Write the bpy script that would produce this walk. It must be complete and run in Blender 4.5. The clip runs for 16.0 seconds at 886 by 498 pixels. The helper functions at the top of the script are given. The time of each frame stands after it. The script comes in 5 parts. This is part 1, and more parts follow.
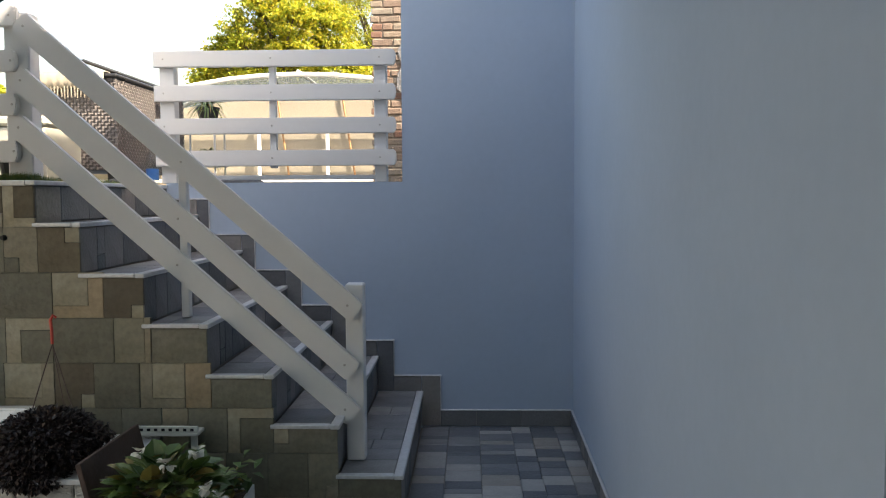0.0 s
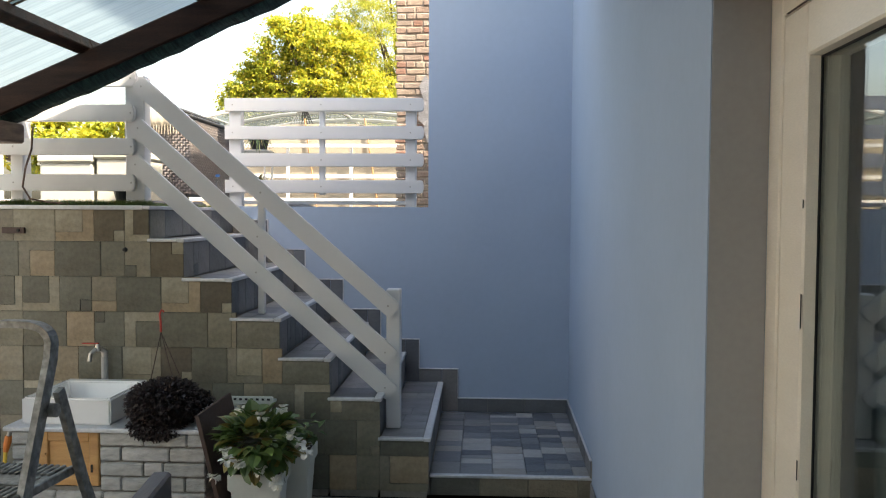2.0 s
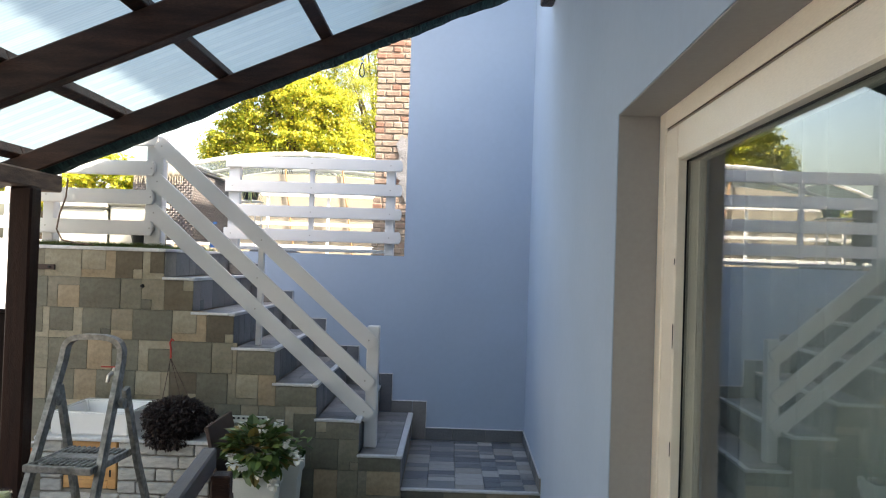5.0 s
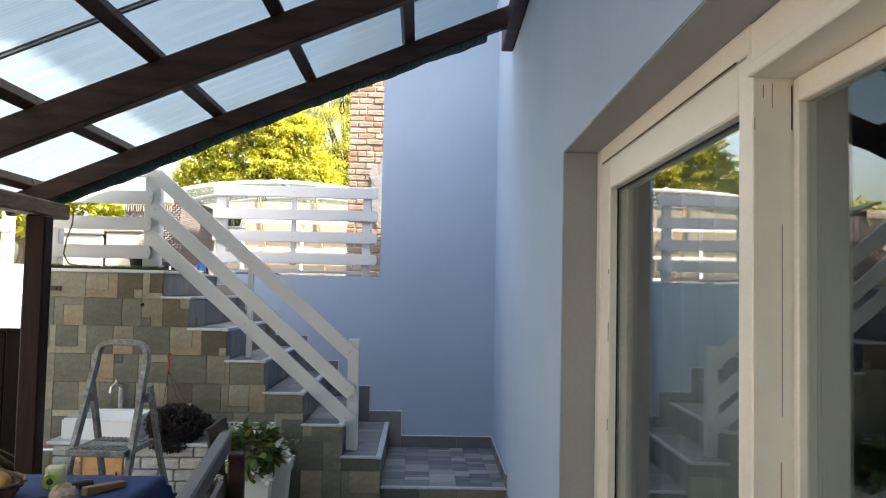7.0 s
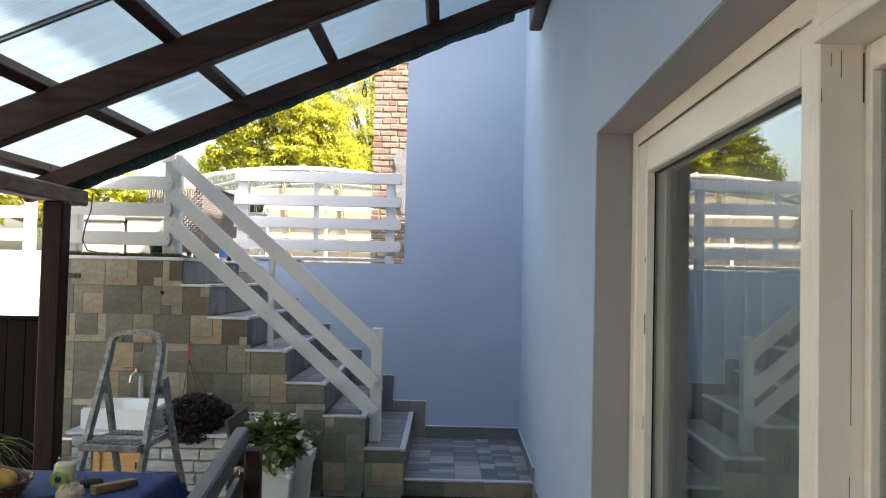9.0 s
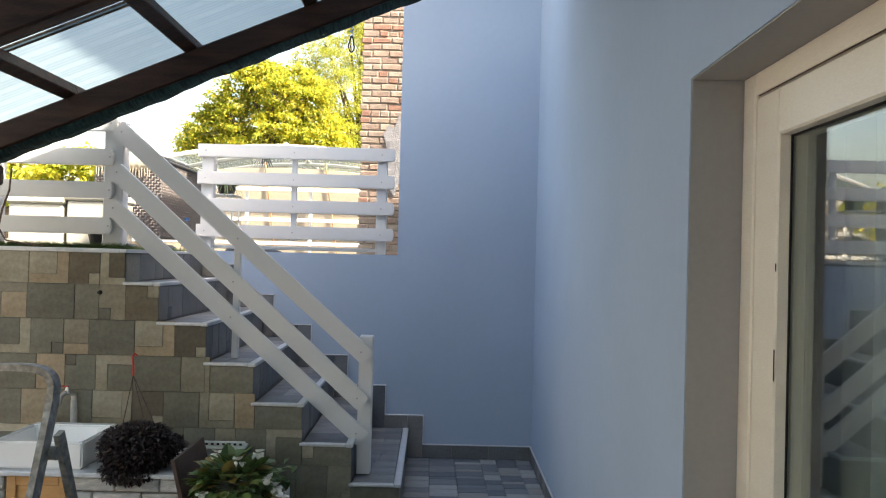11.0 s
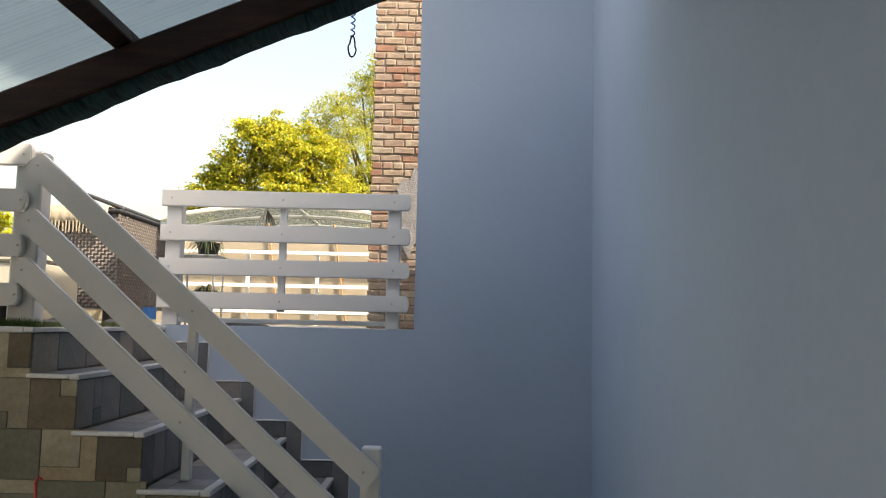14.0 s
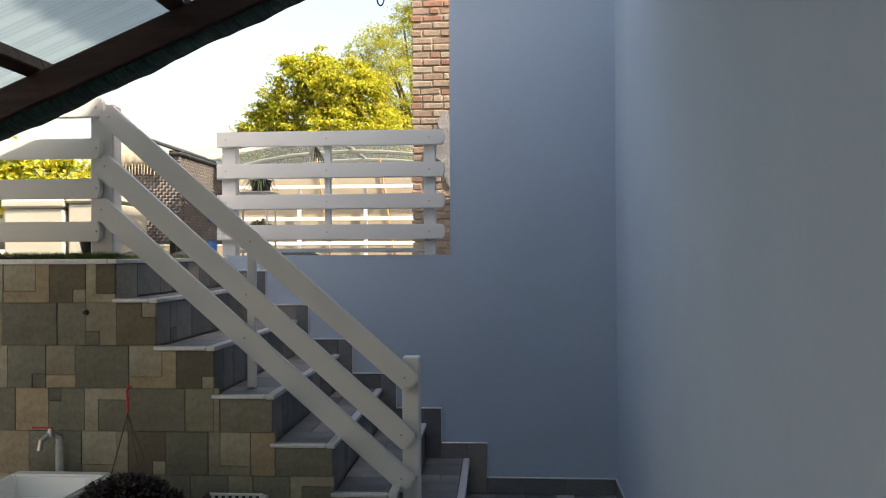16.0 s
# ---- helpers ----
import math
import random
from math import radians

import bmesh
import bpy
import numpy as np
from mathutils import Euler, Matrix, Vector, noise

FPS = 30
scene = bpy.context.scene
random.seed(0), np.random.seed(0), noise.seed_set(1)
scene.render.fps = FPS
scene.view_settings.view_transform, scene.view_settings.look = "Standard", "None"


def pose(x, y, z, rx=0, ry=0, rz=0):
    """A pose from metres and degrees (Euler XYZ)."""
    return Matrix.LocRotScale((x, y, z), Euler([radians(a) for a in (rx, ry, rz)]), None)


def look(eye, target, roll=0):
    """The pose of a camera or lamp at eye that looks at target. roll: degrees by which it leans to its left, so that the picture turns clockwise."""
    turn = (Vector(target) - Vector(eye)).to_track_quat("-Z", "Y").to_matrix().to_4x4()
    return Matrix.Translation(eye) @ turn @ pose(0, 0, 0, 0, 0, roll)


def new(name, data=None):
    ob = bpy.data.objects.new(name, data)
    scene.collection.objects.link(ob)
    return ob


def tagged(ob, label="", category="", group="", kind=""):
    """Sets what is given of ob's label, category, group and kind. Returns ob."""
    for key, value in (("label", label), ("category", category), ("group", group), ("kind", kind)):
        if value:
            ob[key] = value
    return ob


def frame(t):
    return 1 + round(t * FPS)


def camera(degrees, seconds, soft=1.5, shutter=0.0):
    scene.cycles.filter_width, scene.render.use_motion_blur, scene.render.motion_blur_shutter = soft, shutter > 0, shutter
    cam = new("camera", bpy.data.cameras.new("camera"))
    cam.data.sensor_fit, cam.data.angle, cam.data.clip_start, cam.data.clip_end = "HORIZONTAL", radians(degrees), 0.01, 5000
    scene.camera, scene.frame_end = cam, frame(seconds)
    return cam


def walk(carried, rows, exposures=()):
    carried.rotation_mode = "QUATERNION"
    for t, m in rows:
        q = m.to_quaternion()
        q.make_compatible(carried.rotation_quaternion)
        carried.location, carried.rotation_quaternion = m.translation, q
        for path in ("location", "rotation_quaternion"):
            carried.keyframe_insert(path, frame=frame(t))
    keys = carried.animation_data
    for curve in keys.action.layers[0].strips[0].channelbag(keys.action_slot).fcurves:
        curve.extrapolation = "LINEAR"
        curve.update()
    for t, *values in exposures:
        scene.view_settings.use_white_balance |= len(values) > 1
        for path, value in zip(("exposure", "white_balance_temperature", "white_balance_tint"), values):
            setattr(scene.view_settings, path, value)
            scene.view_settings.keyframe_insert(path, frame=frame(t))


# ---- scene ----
cam = camera(57.4, 16.0, soft=1.1)
PATH = [
    (0, (-0.58, -4.51, 1.495), (-0.645, -2.515, 1.366), -0.35),
    (0.5, (-0.626, -4.768, 1.533), (-0.684, -2.771, 1.447), 0.4),
    (1, (-0.685, -5.035, 1.526), (-0.701, -3.036, 1.448), 0.9),
    (1.5, (-0.678, -5.259, 1.504), (-0.706, -3.261, 1.426), 0.5),
    (2, (-0.597, -5.432, 1.534), (-0.69, -3.436, 1.448), 0.3),
    (2.5, (-0.568, -5.52, 1.551), (-0.687, -3.526, 1.47), 0.4),
    (3, (-0.589, -5.636, 1.54), (-0.691, -3.639, 1.486), 1.0),
    (3.5, (-0.598, -5.746, 1.547), (-0.677, -3.748, 1.513), 1.4),
    (4, (-0.603, -5.884, 1.546), (-0.658, -3.885, 1.535), 1.4),
    (4.5, (-0.6, -5.996, 1.539), (-0.639, -3.996, 1.552), 1.7),
    (7, (-0.626, -6.675, 1.473), (-0.569, -4.679, 1.577), 1.2),
    (7.5, (-0.637, -6.674, 1.464), (-0.59, -4.677, 1.56), 1.1),
    (8, (-0.605, -6.62, 1.484), (-0.588, -4.622, 1.567), 1.2),
    (8.5, (-0.607, -6.588, 1.486), (-0.61, -4.589, 1.566), 1.2),
    (9, (-0.625, -6.518, 1.484), (-0.629, -4.519, 1.553), 1.3),
    (11.5, (-0.722, -5.272, 1.587), (-0.691, -3.273, 1.603), 1.5),
    (12, (-0.7, -5.013, 1.607), (-0.679, -3.013, 1.615), 1.5),
    (12.5, (-0.695, -4.753, 1.604), (-0.694, -2.753, 1.62), 0.9),
    (13, (-0.746, -4.499, 1.618), (-0.753, -2.5, 1.655), 0.8),
    (13.5, (-0.763, -4.368, 1.613), (-0.779, -2.371, 1.706), 1.0),
    (14, (-0.78, -4.343, 1.609), (-0.791, -2.352, 1.797), 1.3),
    (14.5, (-0.773, -4.366, 1.602), (-0.791, -2.38, 1.833), 1.3),
    (15, (-0.75, -4.414, 1.594), (-0.787, -2.426, 1.807), 1.2),
    (15.5, (-0.724, -4.517, 1.584), (-0.791, -2.522, 1.716), 0.7),
    (16, (-0.676, -4.693, 1.582), (-0.811, -2.697, 1.595), -0.3),
]
walk(cam, [(t, look(eye, target, roll)) for t, eye, target, roll in PATH], [(0, 1.97, 7350, 12), (1.5, 2.12, 7300, 12), (3.5, 2.40, 6950, 12), (7, 2.53, 6900, 12), (9, 2.49, 6850, 12), (11.5, 2.27, 7100, 12), (12, 2.19, 7050, 12), (13, 1.88, 7450, 12), (14.5, 1.57, 7750, 12), (16, 1.61, 7550, 12)])

# ---------------------------------------------------------------- light
SUN_WAY = Vector((1.0, -0.5, 1.2)).normalized()      # from the place towards the sun
world = bpy.data.worlds.new("world")
scene.world = world
world.use_nodes = True
wn = world.node_tree
sky = wn.nodes.new("ShaderNodeTexSky")
sky.sky_type, sky.sun_disc = "NISHITA", False
sky.sun_elevation = math.asin(SUN_WAY.z)
sky.sun_rotation = math.atan2(SUN_WAY.x, SUN_WAY.y)
sky.dust_density, sky.air_density = 6.0, 1.4
wn.links.new(sky.outputs[0], wn.nodes["Background"].inputs[0])
wn.nodes["Background"].inputs[1].default_value = 0.15
sun = new("sun", bpy.data.lights.new("sun", "SUN"))
sun.data.energy, sun.data.angle, sun.data.color = 4.5, radians(0.6), (1.0, 0.93, 0.82)
sun.matrix_world = look(SUN_WAY * 30, (0, 0, 0))

# ---------------------------------------------------------------- materials


def material(name, colour, rough=0.6, metal=0.0, second=None, scale=6.0, mix=0.5, bump=0.15, fine=60.0,
             palette=None, stretch=(1, 1, 1), coat=0.0, alpha=1.0, transmission=0.0, island=False, spec=0.5, grit=0.08):
    """A procedural surface: two scales of noise over one or two colours, or a palette drawn per piece."""
    m = bpy.data.materials.new(name)
    m.use_nodes = True
    nt = m.node_tree
    b = nt.nodes["Principled BSDF"]
    b.inputs["Roughness"].default_value = rough
    b.inputs["Metallic"].default_value = metal
    b.inputs["Specular IOR Level"].default_value = spec
    b.inputs["Coat Weight"].default_value = coat
    b.inputs["Alpha"].default_value = alpha
    b.inputs["Transmission Weight"].default_value = transmission
    geo = nt.nodes.new("ShaderNodeTexCoord")
    mp = nt.nodes.new("ShaderNodeMapping")
    mp.inputs["Scale"].default_value = stretch
    nt.links.new(geo.outputs["Object"], mp.inputs[0])
    big, small = nt.nodes.new("ShaderNodeTexNoise"), nt.nodes.new("ShaderNodeTexNoise")
    for n, s, d in ((big, scale, 5), (small, fine, 3)):
        n.inputs["Scale"].default_value, n.inputs["Detail"].default_value = s, d
        nt.links.new(mp.outputs[0], n.inputs["Vector"])
    if second is None:
        second = tuple(c * 0.72 for c in colour)
    ramp = nt.nodes.new("ShaderNodeValToRGB")
    ramp.color_ramp.elements[0].position, ramp.color_ramp.elements[1].position = 0.35, 0.68
    ramp.color_ramp.elements[0].color = (0, 0, 0, 1)
    ramp.color_ramp.elements[1].color = (1, 1, 1, 1)
    nt.links.new(big.outputs[0], ramp.inputs[0])
    fac = nt.nodes.new("ShaderNodeMath")
    fac.operation = "MULTIPLY"
    fac.inputs[1].default_value = mix
    nt.links.new(ramp.outputs[0], fac.inputs[0])
    mixer = nt.nodes.new("ShaderNodeMix")
    mixer.data_type = "RGBA"
    nt.links.new(fac.outputs[0], mixer.inputs[0])
    mixer.inputs[6].default_value = (*colour, 1)
    mixer.inputs[7].default_value = (*second, 1)
    if palette:
        pr = nt.nodes.new("ShaderNodeValToRGB")
        pr.color_ramp.interpolation = "CONSTANT"
        while len(pr.color_ramp.elements) < len(palette):
            pr.color_ramp.elements.new(0.5)
        for i, c in enumerate(palette):
            pr.color_ramp.elements[i].position = i / len(palette)
            pr.color_ramp.elements[i].color = (*c, 1)
        if island:
            src = nt.nodes.new("ShaderNodeNewGeometry")
            nt.links.new(src.outputs["Random Per Island"], pr.inputs[0])
        else:
            src = nt.nodes.new("ShaderNodeObjectInfo")
            nt.links.new(src.outputs["Random"], pr.inputs[0])
        dim = nt.nodes.new("ShaderNodeMix")
        dim.data_type, dim.blend_type = "RGBA", "MULTIPLY"
        dim.inputs[0].default_value = 1.0
        nt.links.new(pr.outputs[0], mixer.inputs[6])
        nt.links.new(pr.outputs[0], dim.inputs[6])
        dim.inputs[7].default_value = (*second, 1)
        nt.links.new(dim.outputs[2], mixer.inputs[7])
    grain = nt.nodes.new("ShaderNodeMix")
    grain.data_type, grain.blend_type = "RGBA", "MULTIPLY"
    gr = nt.nodes.new("ShaderNodeMapRange")
    gr.inputs[1].default_value, gr.inputs[2].default_value = 0.3, 0.7
    gr.inputs[3].default_value, gr.inputs[4].default_value = 1 - grit * 1.25, 1 + grit * 0.75
    nt.links.new(small.outputs[0], gr.inputs[0])
    grain.inputs[0].default_value = 1.0
    nt.links.new(mixer.outputs[2], grain.inputs[6])
    nt.links.new(gr.outputs[0], grain.inputs[7])
    nt.links.new(grain.outputs[2], b.inputs["Base Color"])
    if bump:
        bp = nt.nodes.new("ShaderNodeBump")
        bp.inputs["Strength"].default_value = bump
        bp.inputs["Distance"].default_value = 0.01
        add = nt.nodes.new("ShaderNodeMath")
        nt.links.new(big.outputs[0], add.inputs[0])
        nt.links.new(small.outputs[0], add.inputs[1])
        nt.links.new(add.outputs[0], bp.inputs["Height"])
        nt.links.new(bp.outputs[0], b.inputs["Normal"])
    return m


BLUE = material("blue_render", (0.375, 0.455, 0.560), 0.8, second=(0.34, 0.415, 0.515), scale=1.3, mix=0.8, bump=0.0, fine=25, grit=0.015)
REVEAL = material("warm_grey_lining", (0.37, 0.355, 0.34), 0.85, second=(0.33, 0.317, 0.305), scale=2, mix=0.6, bump=0.03, grit=0.03)
WHITE_PAINT = material("white_paint", (0.69, 0.68, 0.665), 0.38, second=(0.65, 0.635, 0.61), scale=1.5, mix=0.3, bump=0.0, fine=30, grit=0.012)
CREAM_PAINT = material("cream_paint", (0.86, 0.78, 0.66), 0.38, second=(0.79, 0.70, 0.57), scale=3, mix=0.5, bump=0.05, stretch=(6, 1, 6), grit=0.04)
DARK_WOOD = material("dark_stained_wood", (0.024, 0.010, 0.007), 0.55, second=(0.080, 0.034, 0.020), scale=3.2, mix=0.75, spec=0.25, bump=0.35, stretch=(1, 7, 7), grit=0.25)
POST_WOOD = material("dark_post_wood", (0.015, 0.006, 0.004), 0.6, spec=0.15, second=(0.034, 0.014, 0.009), scale=4, mix=0.6, bump=0.35, stretch=(8, 8, 1))
PLATE_WOOD = material("weathered_plate_wood", (0.24, 0.15, 0.10), 0.7, second=(0.07, 0.035, 0.025), scale=7, mix=0.8, bump=0.5, stretch=(5, 1, 5))
STONE = material("slate_cladding", (0.2, 0.2, 0.17), 0.62, second=(0.72, 0.70, 0.66), scale=9, mix=0.75, bump=0.5, fine=70,
                 palette=[(0.165, 0.160, 0.125), (0.22, 0.195, 0.14), (0.34, 0.265, 0.17), (0.125, 0.125, 0.105), (0.37, 0.31, 0.215),
                          (0.19, 0.185, 0.155), (0.27, 0.225, 0.155), (0.145, 0.125, 0.09), (0.40, 0.335, 0.23), (0.175, 0.175, 0.14)])
STONES = {k: material("slate_" + n, c[0], 0.62, second=(0.70, 0.665, 0.58), scale=6, mix=0.9, bump=0.32, fine=45, grit=0.16, palette=c) for k, n, c in (
    ("L", "pale", [(0.405, 0.363, 0.272), (0.441, 0.394, 0.292), (0.363, 0.330, 0.246)]),
    ("T", "tan", [(0.368, 0.289, 0.192), (0.329, 0.268, 0.182), (0.399, 0.314, 0.208)]),
    ("G", "green_grey", [(0.217, 0.203, 0.154), (0.253, 0.234, 0.172), (0.193, 0.188, 0.145)]),
    ("D", "dark_green", [(0.156, 0.149, 0.112), (0.131, 0.127, 0.098), (0.174, 0.164, 0.121)]),
    ("B", "dark_brown", [(0.144, 0.118, 0.077), (0.120, 0.099, 0.068), (0.162, 0.132, 0.086)]),
    ("M", "mid", [(0.294, 0.261, 0.192), (0.259, 0.235, 0.177), (0.311, 0.273, 0.199)]))}
SLATE = material("dark_slate_tile", (0.15, 0.16, 0.17), 0.5, second=(0.75, 0.75, 0.76), scale=10, mix=0.7, bump=0.4, fine=80,
                 palette=[(0.115, 0.12, 0.125), (0.16, 0.165, 0.17), (0.20, 0.195, 0.19), (0.10, 0.11, 0.12), (0.145, 0.15, 0.15),
                          (0.235, 0.22, 0.205), (0.125, 0.13, 0.14)])
FLOOR_TILE = material("grey_floor_tile", (0.2, 0.2, 0.2), 0.42, second=(0.78, 0.78, 0.78), scale=12, mix=0.6, bump=0.3, fine=90,
                      palette=[(0.14, 0.15, 0.165), (0.22, 0.22, 0.22), (0.34, 0.33, 0.315), (0.11, 0.12, 0.135), (0.30, 0.275, 0.245), (0.18, 0.19, 0.20), (0.38, 0.37, 0.355)])
TREAD = material("tread_tile", (0.2, 0.2, 0.2), 0.45, second=(0.62, 0.62, 0.63), scale=9, mix=0.9, bump=0.3, fine=90,
                 palette=[(0.18, 0.185, 0.19), (0.25, 0.245, 0.24), (0.21, 0.215, 0.22), (0.29, 0.28, 0.27), (0.155, 0.16, 0.17)])
TRIM = material("aluminium_trim", (0.62, 0.63, 0.64), 0.4, metal=0.3, second=(0.5, 0.5, 0.5), scale=20, mix=0.5, bump=0.05)
MORTAR = material("mortar", (0.30, 0.28, 0.24), 0.9, second=(0.22, 0.205, 0.175), scale=25, bump=0.5)
CONCRETE = material("concrete_paving", (0.25, 0.24, 0.22), 0.8, second=(0.17, 0.165, 0.15), scale=3, mix=0.7, bump=0.4)
WHITE_WALL = material("white_render", (0.80, 0.79, 0.76), 0.8, second=(0.72, 0.70, 0.66), scale=2, bump=0.05, grit=0.03)
PLAIN_WALL = material("pale_render", (0.55, 0.53, 0.49), 0.85, second=(0.46, 0.44, 0.40), scale=2, bump=0.15)
BRICK = material("old_red_brick", (0.5, 0.3, 0.2), 0.85, second=(0.72, 0.70, 0.68), scale=14, mix=0.8, bump=0.6, fine=60,
                 palette=[(0.228, 0.163, 0.125), (0.251, 0.198, 0.152), (0.213, 0.156, 0.122), (0.274, 0.228, 0.179), (0.236, 0.186, 0.148), (0.220, 0.122, 0.087), (0.266, 0.228, 0.186), (0.243, 0.190, 0.152)])
BRICK_MORTAR = material("old_mortar", (0.288, 0.240, 0.192), 0.95, second=(0.200, 0.168, 0.136), scale=20, bump=0.6)
GREY_PATCH = material("grey_cement_patch", (0.20, 0.20, 0.21), 0.9, second=(0.13, 0.13, 0.137), scale=12, mix=0.8, bump=0.6)
WHITE_BRICK = material("whitewashed_brick", (0.5, 0.5, 0.48), 0.75, second=(0.55, 0.54, 0.52), scale=16, mix=0.75, bump=0.6, fine=60, stretch=(1, 1, 2.5),
                       palette=[(0.52, 0.52, 0.49), (0.60, 0.59, 0.56), (0.46, 0.46, 0.43), (0.56, 0.55, 0.51)])
CERAMIC = material("white_ceramic", (0.84, 0.83, 0.80), 0.18, second=(0.80, 0.79, 0.76), scale=2, mix=0.3, bump=0.0, coat=0.4, grit=0.01)
PINE = material("pine_wood", (0.62, 0.35, 0.13), 0.45, second=(0.48, 0.24, 0.08), scale=5, mix=0.7, bump=0.2, stretch=(1, 9, 9))
CHROME = material("chrome", (0.48, 0.46, 0.43), 0.3, metal=1.0, second=(0.5, 0.48, 0.44), scale=20, bump=0.05)
PVC = material("grey_pipe", (0.40, 0.40, 0.38), 0.5, scale=10, bump=0.1)
RED = material("red_plastic", (0.55, 0.05, 0.03), 0.4, bump=0.0)
ORANGE = material("orange_plastic", (0.75, 0.22, 0.04), 0.45, bump=0.0)
YELLOW = material("yellow_hose", (0.75, 0.50, 0.06), 0.5, bump=0.0)
ALU = material("worn_aluminium", (0.20, 0.19, 0.17), 0.45, metal=0.5, second=(0.42, 0.41, 0.38), scale=22, mix=0.75, bump=0.2, grit=0.3)
POT_WHITE = material("pale_plastic_pot", (0.66, 0.67, 0.61), 0.4, second=(0.60, 0.61, 0.55), scale=3, mix=0.3, bump=0.0, grit=0.02)
SOIL = material("soil", (0.05, 0.035, 0.025), 0.95, scale=30, bump=0.8)
PURPLE_LEAF = material("dark_purple_leaf", (0.03, 0.02, 0.02), 0.5, palette=[(0.030, 0.018, 0.018), (0.05, 0.03, 0.026), (0.022, 0.016, 0.018), (0.065, 0.042, 0.034)], island=True, second=(0.8, 0.8, 0.8), bump=0.0)
GREEN_LEAF = material("green_leaf", (0.08, 0.14, 0.04), 0.42, palette=[(0.10, 0.165, 0.04), (0.14, 0.21, 0.055), (0.065, 0.12, 0.03), (0.19, 0.24, 0.07), (0.085, 0.14, 0.035), (0.12, 0.185, 0.05), (0.26, 0.20, 0.05)], island=True, second=(0.8, 0.8, 0.8), bump=0.0)
PETAL = material("white_petal", (0.82, 0.80, 0.72), 0.6, bump=0.0)
BARK = material("bark", (0.10, 0.075, 0.05), 0.9, second=(0.05, 0.04, 0.03), scale=12, bump=0.8, stretch=(1, 1, 0.3))
RUST_BOARD = material("brown_board", (0.085, 0.050, 0.036), 0.6, second=(0.05, 0.03, 0.024), scale=3, mix=0.7, bump=0.25)
BLUE_CLOTH = material("navy_cloth", (0.026, 0.054, 0.175), 0.85, second=(0.016, 0.034, 0.115), scale=12, mix=0.6, bump=0.25, fine=220)
GREY_BENCH = material("grey_brown_bench_wood", (0.075, 0.060, 0.062), 0.42, second=(0.045, 0.035, 0.036), scale=5, mix=0.6, bump=0.3, stretch=(6, 1, 6))
RAW_WOOD = material("raw_wood", (0.36, 0.19, 0.08), 0.6, second=(0.24, 0.12, 0.05), scale=6, mix=0.7, bump=0.3, stretch=(1, 6, 6))
RATTAN = material("dark_rattan", (0.165, 0.145, 0.135), 0.5, second=(0.10, 0.088, 0.082), scale=30, mix=0.5, bump=0.3)
BLACK_PLASTIC = material("black_plastic", (0.02, 0.02, 0.02), 0.4, bump=0.05)
SLATE_ROCK = material("dark_rock", (0.06, 0.06, 0.062), 0.7, second=(0.03, 0.03, 0.03), scale=12, bump=0.7)
GRASS = material("artificial_grass", (0.06, 0.12, 0.03), 0.8, second=(0.10, 0.14, 0.05), scale=40, bump=0.8)
CURTAIN = material("curtain_cloth", (0.46, 0.485, 0.485), 0.9, second=(0.34, 0.36, 0.365), scale=3, bump=0.1, stretch=(4, 4, 0.5))
INTERIOR = material("interior_plaster", (0.30, 0.28, 0.25), 0.9, scale=2, bump=0.05)
TARP = material("beige_cover", (0.29, 0.255, 0.195), 0.6, second=(0.24, 0.21, 0.16), scale=2, mix=0.6, bump=0.1)
ALU_WHITE = material("white_aluminium", (0.60, 0.60, 0.59), 0.4, second=(0.53, 0.53, 0.52), scale=4, bump=0.0, grit=0.015)
WICKER = material("wicker", (0.16, 0.08, 0.04), 0.6, second=(0.09, 0.045, 0.025), scale=30, bump=0.5)
NET = material("green_shade_net", (0.030, 0.070, 0.064), 0.8, spec=0.2, second=(0.006, 0.013, 0.012), scale=26, mix=0.95, bump=0.8, stretch=(3.2, 0.35, 0.35))
LIME = material("lime_tape", (0.45, 0.55, 0.05), 0.5, bump=0.0)
FOAM = material("pale_foam", (0.62, 0.58, 0.30), 0.8, bump=0.2)
BLUE_PLASTIC = material("blue_plastic", (0.05, 0.18, 0.5), 0.35, bump=0.0)
BOX_PLASTIC = material("cream_box_plastic", (0.40, 0.39, 0.33), 0.5, second=(0.36, 0.35, 0.29), scale=3, mix=0.4, bump=0.0, grit=0.02)
BLACK_STEEL = material("black_steel", (0.03, 0.03, 0.03), 0.5, metal=0.6, bump=0.1)
LEATHER_DARK = material("dark_gap", (0.012, 0.011, 0.010), 0.8, bump=0.1)
# wood of the screen, darkened to near black so the colour carries the shade
PANEL_SHADED = material("shade_black_panel_wood", (0.007, 0.004, 0.003), 0.8, spec=0.1, second=(0.011, 0.007, 0.005), scale=3, bump=0.2, stretch=(6, 6, 1))


